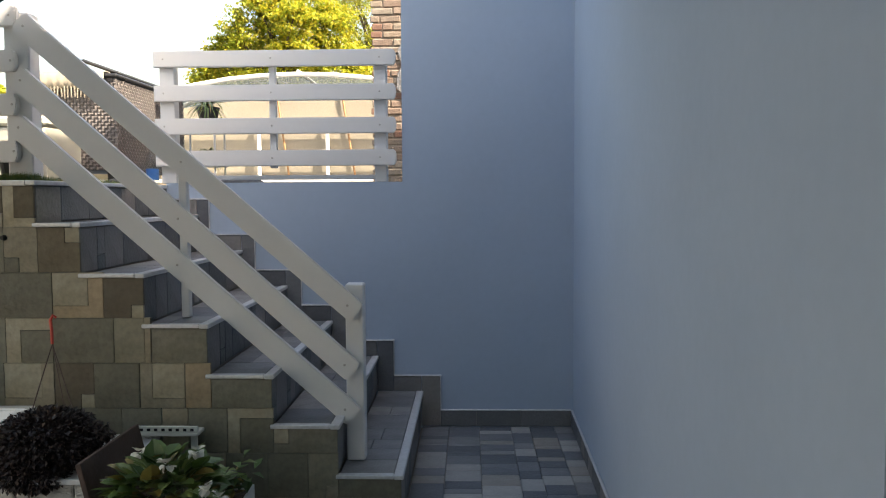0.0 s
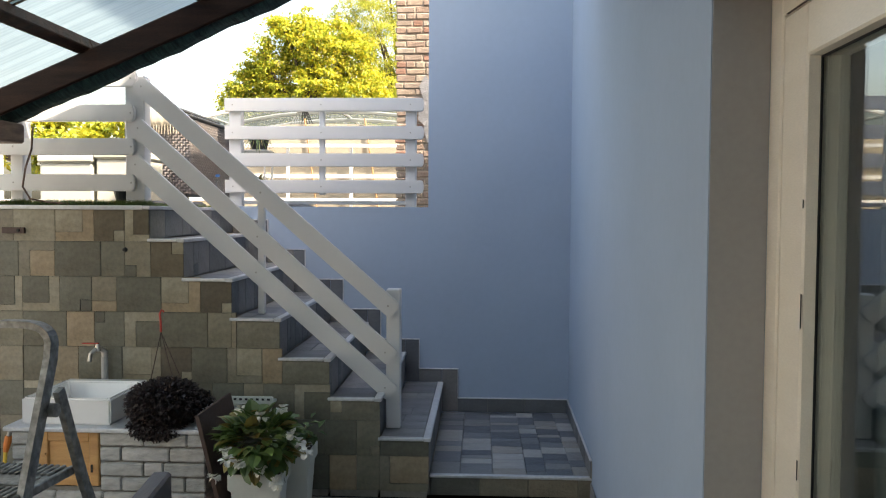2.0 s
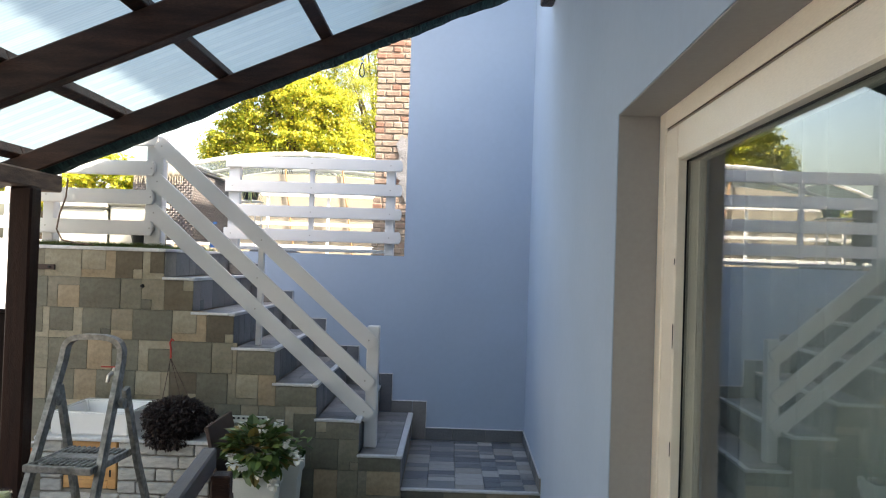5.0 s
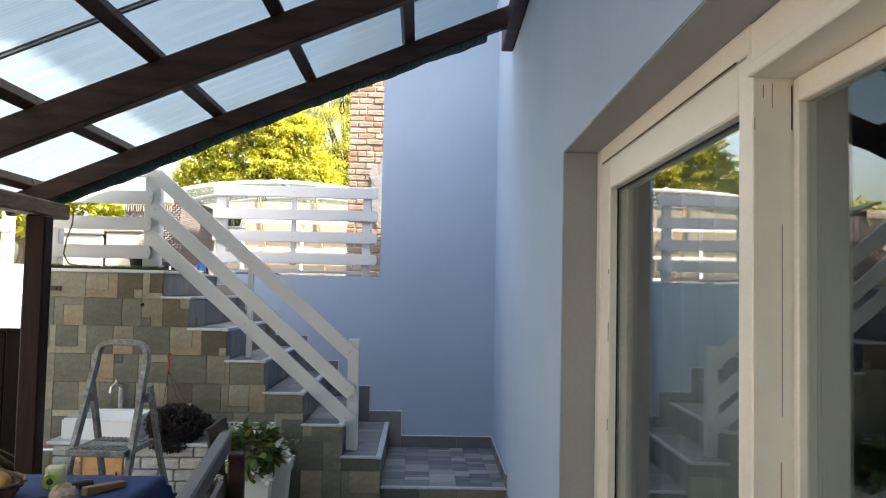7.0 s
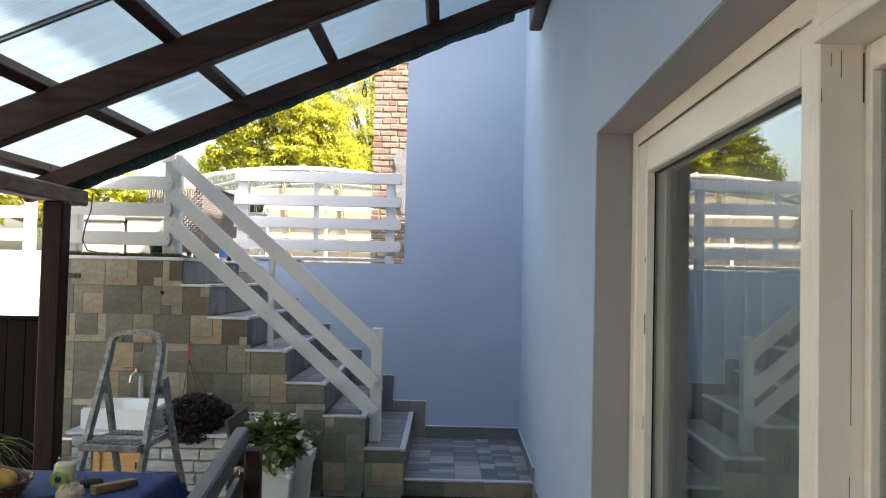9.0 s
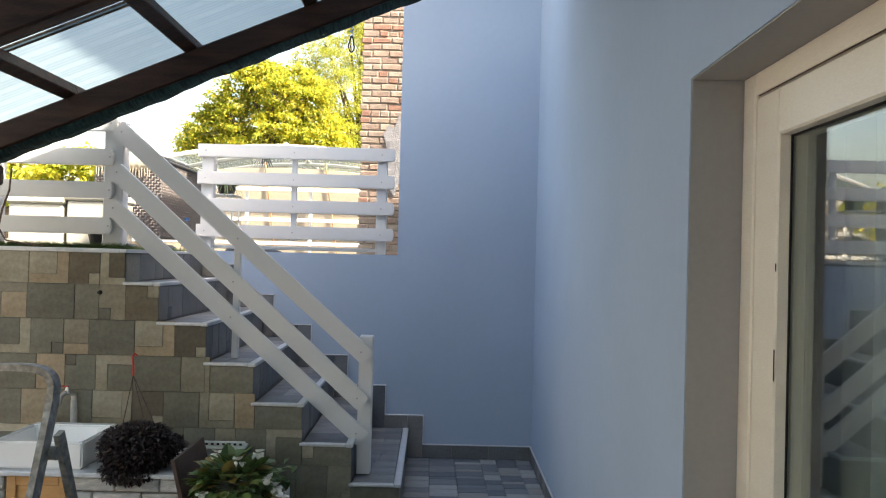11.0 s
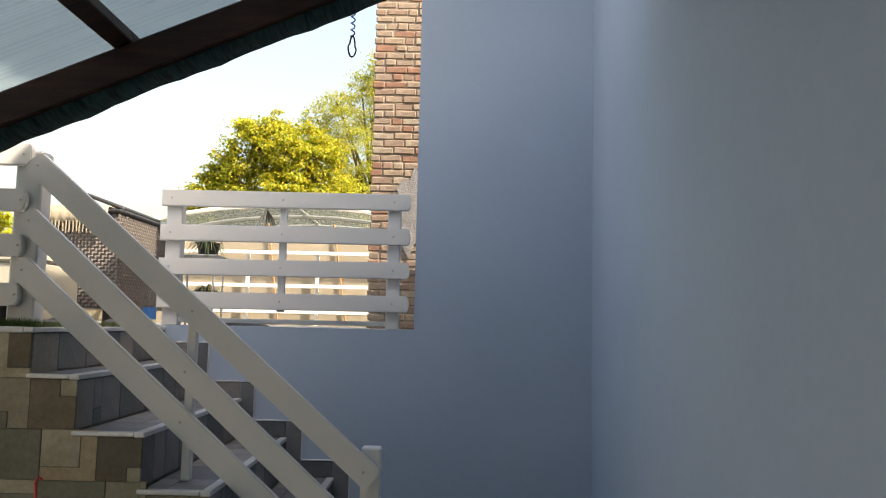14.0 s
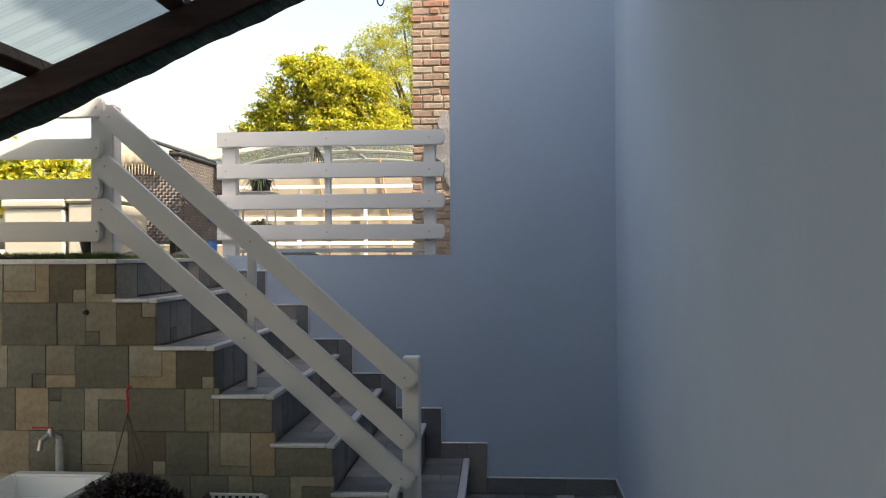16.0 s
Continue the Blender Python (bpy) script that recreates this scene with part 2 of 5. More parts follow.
def pane_material(name, tint, rough, reflect):
    """Clear glass: tinted see-through with a mirror coat that grows towards grazing angles."""
    m = bpy.data.materials.new(name)
    m.use_nodes = True
    nt = m.node_tree
    nt.nodes.remove(nt.nodes["Principled BSDF"])
    out = nt.nodes["Material Output"]
    tr, gl, mx, fr = (nt.nodes.new(n) for n in ("ShaderNodeBsdfTransparent", "ShaderNodeBsdfGlossy", "ShaderNodeMixShader", "ShaderNodeLayerWeight"))
    tr.inputs[0].default_value = (*tint, 1)
    gl.inputs["Roughness"].default_value = rough
    fr.inputs["Blend"].default_value = 0.5
    pw, ad = nt.nodes.new("ShaderNodeMath"), nt.nodes.new("ShaderNodeMath")
    pw.operation, pw.inputs[1].default_value = "POWER", 3.0
    ad.operation, ad.inputs[1].default_value, ad.inputs[2].default_value = "MULTIPLY_ADD", reflect, 0.05
    nt.links.new(fr.outputs["Facing"], pw.inputs[0])
    nt.links.new(pw.outputs[0], ad.inputs[0])
    nt.links.new(ad.outputs[0], mx.inputs[0])
    nt.links.new(tr.outputs[0], mx.inputs[1])
    nt.links.new(gl.outputs[0], mx.inputs[2])
    nt.links.new(mx.outputs[0], out.inputs[0])
    return m


GLASS = pane_material("window_glass", (0.86, 0.90, 0.89), 0.0, 0.8)
JAR_GLASS = pane_material("jar_glass", (0.95, 0.965, 0.96), 0.0, 0.55)


def sheet_material(name, tint, through_share, diffuse_col, ribs):
    """Translucent ribbed sheet: part clear, part scattering."""
    m = bpy.data.materials.new(name)
    m.use_nodes = True
    nt = m.node_tree
    nt.nodes.remove(nt.nodes["Principled BSDF"])
    out = nt.nodes["Material Output"]
    tr, tl, mx = (nt.nodes.new(n) for n in ("ShaderNodeBsdfTransparent", "ShaderNodeBsdfTranslucent", "ShaderNodeMixShader"))
    tr.inputs[0].default_value = (*tint, 1)
    co, mp, wv, ns, rp = (nt.nodes.new(n) for n in ("ShaderNodeTexCoord", "ShaderNodeMapping", "ShaderNodeTexWave", "ShaderNodeTexNoise", "ShaderNodeMapRange"))
    nt.links.new(co.outputs["Object"], mp.inputs[0])
    nt.links.new(mp.outputs[0], wv.inputs[0])
    nt.links.new(mp.outputs[0], ns.inputs[0])
    wv.bands_direction = "Y"
    wv.inputs["Scale"].default_value = ribs
    wv.inputs["Distortion"].default_value = 0.6
    ns.inputs["Scale"].default_value = 2.5
    ns.inputs["Detail"].default_value = 5
    mulc = nt.nodes.new("ShaderNodeMix")
    mulc.data_type = "RGBA"
    nt.links.new(ns.outputs[0], mulc.inputs[0])
    mulc.inputs[6].default_value = (*diffuse_col, 1)
    mulc.inputs[7].default_value = (*(c * 0.8 for c in diffuse_col), 1)
    nt.links.new(mulc.outputs[2], tl.inputs[0])
    nt.links.new(wv.outputs["Fac"], rp.inputs[0])
    rp.inputs[3].default_value, rp.inputs[4].default_value = 1 - through_share - 0.05, 1 - through_share + 0.05
    nt.links.new(rp.outputs[0], mx.inputs[0])
    nt.links.new(tr.outputs[0], mx.inputs[1])
    nt.links.new(tl.outputs[0], mx.inputs[2])
    nt.links.new(mx.outputs[0], out.inputs[0])
    return m


ROOF_SHEET = sheet_material("ribbed_roof_sheet", (0.33, 0.41, 0.44), 0.10, (0.160, 0.205, 0.222), 14.0)
POOL_SHEET = sheet_material("milky_cover_sheet", (0.42, 0.46, 0.46), 0.45, (0.10, 0.115, 0.112), 2.0)


def leaf_material(name, palette):
    m = material(name, palette[0], 0.5, palette=palette, island=True, second=(0.85, 0.85, 0.85), bump=0.0)
    nt = m.node_tree
    b = nt.nodes["Principled BSDF"]
    out = nt.nodes["Material Output"]
    tl, mx = nt.nodes.new("ShaderNodeBsdfTranslucent"), nt.nodes.new("ShaderNodeMixShader")
    mx.inputs[0].default_value = 0.55
    nt.links.new(b.inputs["Base Color"].links[0].from_socket, tl.inputs[0])
    nt.links.new(b.outputs[0], mx.inputs[1])
    nt.links.new(tl.outputs[0], mx.inputs[2])
    nt.links.new(mx.outputs[0], out.inputs[0])
    return m


TREE_LEAF = leaf_material("tree_leaf", [(0.432, 0.423, 0.038), (0.338, 0.367, 0.038), (0.517, 0.461, 0.047), (0.207, 0.263, 0.028), (0.564, 0.489, 0.056), (0.282, 0.329, 0.028)])
TREE_LEAF_FINE = leaf_material("fine_tree_leaf", [(0.348, 0.376, 0.056), (0.423, 0.423, 0.066), (0.244, 0.301, 0.047), (0.470, 0.442, 0.066)])

# ---------------------------------------------------------------- building helpers


def mesh_of(name, bm, mat, smooth=False):
    me = bpy.data.meshes.new(name)
    bm.to_mesh(me)
    bm.free()
    for mt in (mat if isinstance(mat, (list, tuple)) else [mat]):
        me.materials.append(mt)
    if smooth:
        for p in me.polygons:
            p.use_smooth = True
    return me


def part(name, bm, mat, parent=None, label="", smooth=False):
    ob = new(name, mesh_of(name, bm, mat, smooth))
    ob.parent = parent
    if label:
        tagged(ob, label=label)
    return ob


def thing(name, label, category, at=(0, 0, 0), group="", kind="", turn=0.0):
    e = new(name)
    e.matrix_world = pose(*at, 0, 0, turn)
    e.empty_display_size = 0.1
    return tagged(e, label, category, group, kind)


def add_box(bm, lo, hi, bevel=0.0, m=None, segments=1):
    """A box between two corners, added to bm, with bevelled edges."""
    r = bmesh.ops.create_cube(bm, size=1.0)
    vs = r["verts"]
    c = [(a + b) / 2 for a, b in zip(lo, hi)]
    s = [b - a for a, b in zip(lo, hi)]
    for v in vs:
        v.co = Vector([v.co[i] * s[i] + c[i] for i in range(3)])
    if bevel:
        es = list({e for v in vs for e in v.link_edges})
        r = bmesh.ops.bevel(bm, geom=es, offset=min(bevel, 0.45 * min(s)), segments=segments, affect="EDGES", profile=0.5)
        vs = list({v for f in r["faces"] for v in f.verts} | {v for v in vs if v.is_valid})
    if m is not None:
        bmesh.ops.transform(bm, matrix=m, verts=vs)
    return vs


def boxes(*specs, bevel=0.0, m=None):
    bm = bmesh.new()
    for lo, hi in specs:
        add_box(bm, lo, hi, bevel, m)
    return bm


def add_tube(bm, points, radius, sides=8, cap=True):
    """A round bar along points; radius may be a list."""
    pts = [Vector(p) for p in points]
    rad = radius if isinstance(radius, (list, tuple)) else [radius] * len(pts)
    rings = []
    side = None
    for i, p in enumerate(pts):
        d = (pts[min(i + 1, len(pts) - 1)] - pts[max(i - 1, 0)]).normalized()
        if side is None:
            side = d.orthogonal().normalized()
        side = (side - d * side.dot(d)).normalized()
        up = d.cross(side)
        rings.append([bm.verts.new(p + (side * math.cos(a) + up * math.sin(a)) * rad[i]) for a in (2 * math.pi * k / sides for k in range(sides))])
    for a, b in zip(rings, rings[1:]):
        for k in range(sides):
            bm.faces.new((a[k], a[(k + 1) % sides], b[(k + 1) % sides], b[k]))
    if cap:
        bm.faces.new(list(reversed(rings[0])))
        bm.faces.new(rings[-1])


def tube(points, radius, sides=8):
    bm = bmesh.new()
    add_tube(bm, points, radius, sides)
    return bm


def add_lathe(bm, profile, centre=(0, 0, 0), sides=24):
    c = Vector(centre)
    rings = [[bm.verts.new(c + Vector((r * math.cos(a), r * math.sin(a), z))) for a in (2 * math.pi * k / sides for k in range(sides))] for r, z in profile]
    for a, b in zip(rings, rings[1:]):
        for k in range(sides):
            bm.faces.new((a[k], a[(k + 1) % sides], b[(k + 1) % sides], b[k]))
    return rings


def prism(outline, y0, y1, bevel=0.0):
    """An outline in x and z, drawn out from y0 to y1."""
    bm = bmesh.new()
    a = [bm.verts.new((x, y0, z)) for x, z in outline]
    b = [bm.verts.new((x, y1, z)) for x, z in outline]
    n = len(outline)
    bm.faces.new(a)
    bm.faces.new(list(reversed(b)))
    for i in range(n):
        bm.faces.new((a[i], b[i], b[(i + 1) % n], a[(i + 1) % n]))
    bmesh.ops.recalc_face_normals(bm, faces=bm.faces[:])
    if bevel:
        bmesh.ops.bevel(bm, geom=bm.edges[:], offset=bevel, segments=1, affect="EDGES")
    return bm


def structure(name, bm, mat, label, category, parent=None):
    ob = part(name, bm, mat, parent)
    return tagged(ob, label, category, "", "structure")


def add_leaf(bm, at, way, up, length, width, fold=0.25):
    """A folded leaf of four triangles."""
    way = way.normalized()
    side = way.cross(up)
    side = side.normalized() if side.length > 1e-4 else way.orthogonal().normalized()
    nrm = side.cross(way)
    a, b = bm.verts.new(at), bm.verts.new(at + way * length)
    mid = at + way * length * 0.45
    l, r = bm.verts.new(mid + side * width / 2 + nrm * width * fold), bm.verts.new(mid - side * width / 2 + nrm * width * fold)
    bm.faces.new((a, l, b))
    bm.faces.new((a, b, r))


def add_round_leaf(bm, at, way, up, length, width, fold=0.18):
    """A broad ovate leaf, folded along its rib and drooping to the tip."""
    way = way.normalized()
    side = way.cross(up)
    side = side.normalized() if side.length > 1e-4 else way.orthogonal().normalized()
    nrm = side.cross(way)
    rib = [bm.verts.new(at + way * length * f - nrm * length * 0.16 * f * f) for f in (0.0, 0.35, 0.7, 1.0)]
    for sg in (-1, 1):
        e = [bm.verts.new(at + way * length * f + side * sg * width * w + nrm * (width * fold * w * 2 - length * 0.16 * f * f)) for f, w in ((0.12, 0.34), (0.42, 0.5), (0.75, 0.36))]
        for q in ((rib[0], rib[1], e[1], e[0]), (rib[1], rib[2], e[2], e[1]), (rib[2], rib[3], e[2])):
            bm.faces.new(q if sg > 0 else q[::-1])


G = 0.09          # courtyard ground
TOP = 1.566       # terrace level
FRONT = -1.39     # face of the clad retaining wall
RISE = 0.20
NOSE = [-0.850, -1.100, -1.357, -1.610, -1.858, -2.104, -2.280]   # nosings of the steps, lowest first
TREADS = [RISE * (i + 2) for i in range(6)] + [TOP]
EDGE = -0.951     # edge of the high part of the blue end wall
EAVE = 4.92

# ---------------------------------------------------------------- large structure
structure("ground", boxes(((-60, -60, -0.4), (60, FRONT - 0.002, G)), ((-60, FRONT - 0.002, -0.4), (-3.14, 0.2, G))), CONCRETE, "grey concrete paving of the courtyard", "ground")
structure("terrace_ground", boxes(((-3.138, FRONT + 0.03, -0.3), (NOSE[6] - 0.018, 0.25, TOP - 0.01)), ((-60, 0.251, -0.3), (60, 120, TOP - 0.01))), CONCRETE, "raised terrace ground behind the retaining wall", "ground")

# blue house: long wall with the glazed opening, and the end wall with its low part
TURN = Matrix.Rotation(radians(-1.083), 4, "Z")     # the house front is not quite square to the end wall
DOOR_Y0, DOOR_Y1, LINTEL = -7.2, -3.51, 2.035
wall_bm = boxes(((0, -12, G), (0.3, DOOR_Y0, EAVE)), ((0, DOOR_Y0, LINTEL), (0.3, DOOR_Y1, EAVE)), ((0, DOOR_Y1, G), (0.3, 0.0, EAVE)))
structure("wall_east", wall_bm, BLUE, "smooth pale blue rendered house wall", "wall").matrix_world = TURN
structure("wall_north", boxes(((EDGE, 0, 0), (0.3, 0.25, EAVE)), ((NOSE[6], 0, 0), (EDGE, 0.25, TOP + 0.014))), BLUE, "smooth blue rendered end wall with a low parapet", "wall")
# out of view: far walls and slab added so the house blocks the sun
structure("wall_house_far", boxes(((6.0, -12, G), (6.25, 3.0, EAVE)), ((0.3, -12, G), (6.0, -11.75, EAVE)), ((0.3, 2.75, G), (6.0, 3.0, EAVE)), ((EDGE, 0.25, TOP), (EDGE + 0.25, 3.0, EAVE)), ((EDGE + 0.25, 2.75, TOP), (0.3, 3.0, EAVE))), PLAIN_WALL, "unseen far walls added to close the house against the sun", "wall")
structure("roof_house", boxes(((-0.05, -12, EAVE), (6.3, 3.0, EAVE + 0.2)), ((EDGE, 0.0, EAVE), (-0.05, 3.0, EAVE + 0.2))), PLAIN_WALL, "unseen flat roof slab of the house, added to cast its shadow", "roof")
structure("ceiling_room", boxes(((0.3, -8, 2.4), (4, -2, 2.5))), INTERIOR, "plain ceiling of the room behind the glass", "ceiling").matrix_world = TURN
structure("wall_room", boxes(((4, -8, G), (4.1, -2, 2.5)), ((0.3, -8.1, G), (4, -8, 2.5)), ((0.3, -2, G), (4, -1.9, 2.5))), INTERIOR, "dim plain walls of the room behind the glass", "wall").matrix_world = TURN
structure("floor_room", boxes(((0.0, -8, G - 0.05), (4, -2, G + 0.03))), INTERIOR, "dim floor of the room behind the glass", "floor").matrix_world = TURN
# unseen added walls; heights and the west one's grey trim the bounced light
structure("wall_south_added", boxes(((-8, -12.2, G), (0, -12, 1.7))), PLAIN_WALL, "unseen plain wall added to close the courtyard and trim its light", "wall")
structure("wall_west_added", boxes(((-8.2, -12, G), (-8, FRONT, 3.7))), CONCRETE, "unseen plain wall added to close the courtyard and trim its light", "wall")
structure("wall_white", boxes(((-9, 0.2, G), (-3.142, 0.25, TOP + 0.06))), WHITE_WALL, "sunlit white rendered retaining wall", "wall")

# clad retaining wall
wall_stone = structure("wall_stone", boxes(((-3.13, FRONT + 0.012, G - 0.05), (NOSE[6], FRONT + 0.2, TOP - 0.02))), MORTAR, "retaining wall clad with grey and tan slate tiles", "wall")
structure("trim_terrace", boxes(((-3.13, FRONT - 0.012, TOP - 0.018), (NOSE[6] - 0.031, FRONT + 0.1, TOP + 0.004)), bevel=0.003), TRIM, "thin pale edging along the terrace", "trim")

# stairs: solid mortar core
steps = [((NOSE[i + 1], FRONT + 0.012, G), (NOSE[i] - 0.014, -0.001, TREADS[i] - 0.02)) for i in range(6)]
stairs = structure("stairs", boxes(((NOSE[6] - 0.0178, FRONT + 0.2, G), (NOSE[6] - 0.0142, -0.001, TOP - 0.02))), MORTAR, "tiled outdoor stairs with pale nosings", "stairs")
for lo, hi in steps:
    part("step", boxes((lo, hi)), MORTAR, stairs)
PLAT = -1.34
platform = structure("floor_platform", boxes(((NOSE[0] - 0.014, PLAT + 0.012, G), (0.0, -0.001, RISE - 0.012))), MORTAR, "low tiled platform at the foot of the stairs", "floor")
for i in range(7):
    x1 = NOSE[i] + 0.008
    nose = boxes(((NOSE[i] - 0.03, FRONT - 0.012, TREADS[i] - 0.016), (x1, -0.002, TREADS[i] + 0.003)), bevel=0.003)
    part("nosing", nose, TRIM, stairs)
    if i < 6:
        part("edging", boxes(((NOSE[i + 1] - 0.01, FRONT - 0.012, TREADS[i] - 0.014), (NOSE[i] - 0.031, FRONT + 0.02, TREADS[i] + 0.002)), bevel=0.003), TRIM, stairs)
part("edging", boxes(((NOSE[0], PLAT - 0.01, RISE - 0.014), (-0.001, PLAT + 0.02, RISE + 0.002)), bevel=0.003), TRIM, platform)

# glazed front: fixed window and door in one painted frame
window_1 = thing("window_1", "large glazed window in a cream painted wooden frame", "window", kind="structure")
window_1.matrix_world = TURN
FX, MID = 0.135, -5.083        # face of the frame; side of the middle post
SASH_T = LINTEL - 0.172        # glass line under the top rail
part("reveal", boxes(((0.003, DOOR_Y1 - 0.004, G), (FX - 0.001, DOOR_Y1 - 0.0005, LINTEL - 0.0045)), ((0.003, DOOR_Y0, LINTEL - 0.004), (FX - 0.001, DOOR_Y1 - 0.0005, LINTEL - 0.0005))), REVEAL, window_1, "thin warm grey lining of the reveal")
part("window_frame", boxes(((FX, DOOR_Y1 - 0.075, G), (0.26, DOOR_Y1, LINTEL)), ((FX, MID + 0.018, LINTEL - 0.06), (0.26, DOOR_Y1 - 0.075, LINTEL)), ((FX, MID + 0.018, G), (0.26, DOOR_Y1 - 0.075, 0.3)), ((FX, MID + 0.018, 0.3), (0.26, MID + 0.04, LINTEL - 0.06)), bevel=0.004), CREAM_PAINT, window_1)
part("sash", boxes(((FX + 0.004, DOOR_Y1 - 0.212, 0.3), (0.23, DOOR_Y1 - 0.077, LINTEL - 0.062)), ((FX + 0.004, MID + 0.042, 0.3), (0.23, MID + 0.094, LINTEL - 0.062)),
                    ((FX + 0.004, MID + 0.094, SASH_T), (0.23, DOOR_Y1 - 0.212, LINTEL - 0.062)), ((FX + 0.004, MID + 0.094, 0.3), (0.23, DOOR_Y1 - 0.212, 0.42)), bevel=0.005), CREAM_PAINT, window_1)
part("seal", boxes(((0.168, DOOR_Y1 - 0.215, 0.42), (0.173, DOOR_Y1 - 0.2121, SASH_T)), ((0.168, MID + 0.094, SASH_T - 0.004), (0.173, DOOR_Y1 - 0.212, SASH_T - 0.0001))), LEATHER_DARK, window_1)
pane = part("pane", boxes(((0.174, MID + 0.094, 0.42), (0.178, DOOR_Y1 - 0.212, SASH_T))), GLASS, window_1)
pane.visible_shadow = False
door_1 = thing("door_1", "glazed door in a thick cream painted frame", "door", kind="structure")
door_1.matrix_world = TURN
DX, RAIL = 0.212, LINTEL - 0.172   # face of the recessed leaf; under side of its top rail
part("post", boxes(((FX - 0.003, MID, G), (DX + 0.05, MID + 0.017, LINTEL - 0.092)), bevel=0.003), CREAM_PAINT, door_1)
part("head", boxes(((FX + 0.001, DOOR_Y0 + 0.01, LINTEL - 0.091), (0.298, MID + 0.017, LINTEL - 0.002)), bevel=0.004), CREAM_PAINT, door_1)
part("ledge", boxes(((FX - 0.016, DOOR_Y0 + 0.012, LINTEL - 0.1205), (0.298, MID - 0.001, LINTEL - 0.0925)), bevel=0.003), CREAM_PAINT, door_1)
part("leaf_frame", boxes(((DX, MID - 0.024, 0.12), (DX + 0.04, MID - 0.003, LINTEL - 0.122)), ((DX, DOOR_Y0 + 0.02, RAIL), (DX + 0.04, MID - 0.024, LINTEL - 0.122)), ((DX, DOOR_Y0 + 0.02, 0.12), (DX + 0.04, DOOR_Y0 + 0.14, RAIL)), ((DX, DOOR_Y0 + 0.14, 0.12), (DX + 0.04, MID - 0.024, 0.4)), bevel=0.003), CREAM_PAINT, door_1)
pane = part("pane", boxes(((DX + 0.018, DOOR_Y0 + 0.14, 0.4), (DX + 0.022, MID - 0.024, RAIL))), GLASS, door_1)
pane.visible_shadow = False


def curtain(y0, y1, x, label):
    bm = bmesh.new()
    n = int((y1 - y0) / 0.012)
    prev = None
    for i in range(n + 1):
        y = y0 + (y1 - y0) * i / n
        dx = 0.025 * math.sin(i * 0.43) + 0.012 * math.sin(i * 0.17 + 1)
        cur = [bm.verts.new((x + dx, y, z)) for z in (0.2, 1.1, 2.03)]
        if prev:
            for a in range(2):
                bm.faces.new((prev[a], cur[a], cur[a + 1], prev[a + 1]))
        prev = cur
    ob = part("curtain", bm, CURTAIN, None, smooth=True)
    sm = ob.modifiers.new("thick", "SOLIDIFY")
    sm.thickness = 0.003
    ob.matrix_world = TURN
    return tagged(ob, label, "curtain")


curtain(-5.03, -3.38, 0.342, "pale grey curtain hanging in folds behind the window")
curtain(-7.1, -5.30, 0.35, "pale grey curtain hanging in folds behind the door")

# ---------------------------------------------------------------- pergola roof
SLOPE = 0.42
TH = math.atan(SLOPE)


def roof_z(x):
    """Top of the rafters."""
    return 3.32 + SLOPE * x


pergola = thing("pergola", "dark stained timber lean-to roof with ribbed translucent sheets", "pergola", kind="structure")


def rafter(y, w, h):
    m = Matrix.Translation((-0.10, y, roof_z(-0.10))) @ Matrix.Rotation(-TH, 4, "Y")
    return boxes(((-3.35, -w / 2, -h), (0.0, w / 2, 0.0)), bevel=0.008, m=m)


RAFTERS = [-1.6575, -2.857, -4.48, -6.05, -7.6, -9.2]
PURLINS = (-0.715, -1.325, -1.89, -2.46, -3.03)
for k, y in enumerate(RAFTERS):
    part("rafter", rafter(y, 0.085, 0.118 if k == 0 else 0.155), DARK_WOOD, pergola)
for ya, yb in zip([-1.40] + RAFTERS, RAFTERS):
    for x in PURLINS:
        m = Matrix.Translation((x, 0, roof_z(x))) @ Matrix.Rotation(-TH, 4, "Y")
        part("purlin", boxes(((-0.034, yb + 0.001, 0.001), (0.034, ya - 0.001, 0.062)), bevel=0.005, m=m), DARK_WOOD, pergola)
part("wall_plate", boxes(((-0.08, -10, 3.105), (-0.002, -1.27, 3.25)), bevel=0.008, m=TURN), DARK_WOOD, pergola)
part("eaves_plate", boxes(((-2.925, -10, 1.863), (-2.80, -1.60, 1.957)), bevel=0.01), PLATE_WOOD, pergola)
for y in (-1.93, -5.2, -8.5):
    part("post", boxes(((-2.892, y - 0.055, G), (-2.775, y + 0.055, 1.8625)), bevel=0.01), POST_WOOD, pergola)
# sheets lie on the purlins; lapped strips
SHEET_Y = [-1.36, -2.25, -3.32, -4.39, -5.5, -6.6, -7.7, -8.8, -9.9]
for j, (ya, yb) in enumerate(zip(SHEET_Y, SHEET_Y[1:])):
    bm = bmesh.new()
    n = 14
    for i in range(n + 1):
        y = ya + (yb - 0.05 - ya) * i / n
        for e in (0, 1):
            x = -3.42 if e == 0 else -0.16
            bm.verts.new((x, y, roof_z(x) + 0.070 + 0.006 * (j % 2) + (0.009 if i % 2 else 0.0)))
    bm.verts.ensure_lookup_table()
    for i in range(n):
        bm.faces.new([bm.verts[k] for k in (2 * i, 2 * i + 1, 2 * i + 3, 2 * i + 2)])
    part("roof_sheet", bm, ROOF_SHEET, pergola)
for y in SHEET_Y[1:-1]:
    for dy in (-0.02, -0.06):
        part("lap_strip", tube([(-3.42, y + dy, roof_z(-3.42) + 0.064), (-0.16, y + dy, roof_z(-0.16) + 0.064)], 0.005, 5), PLATE_WOOD, pergola)
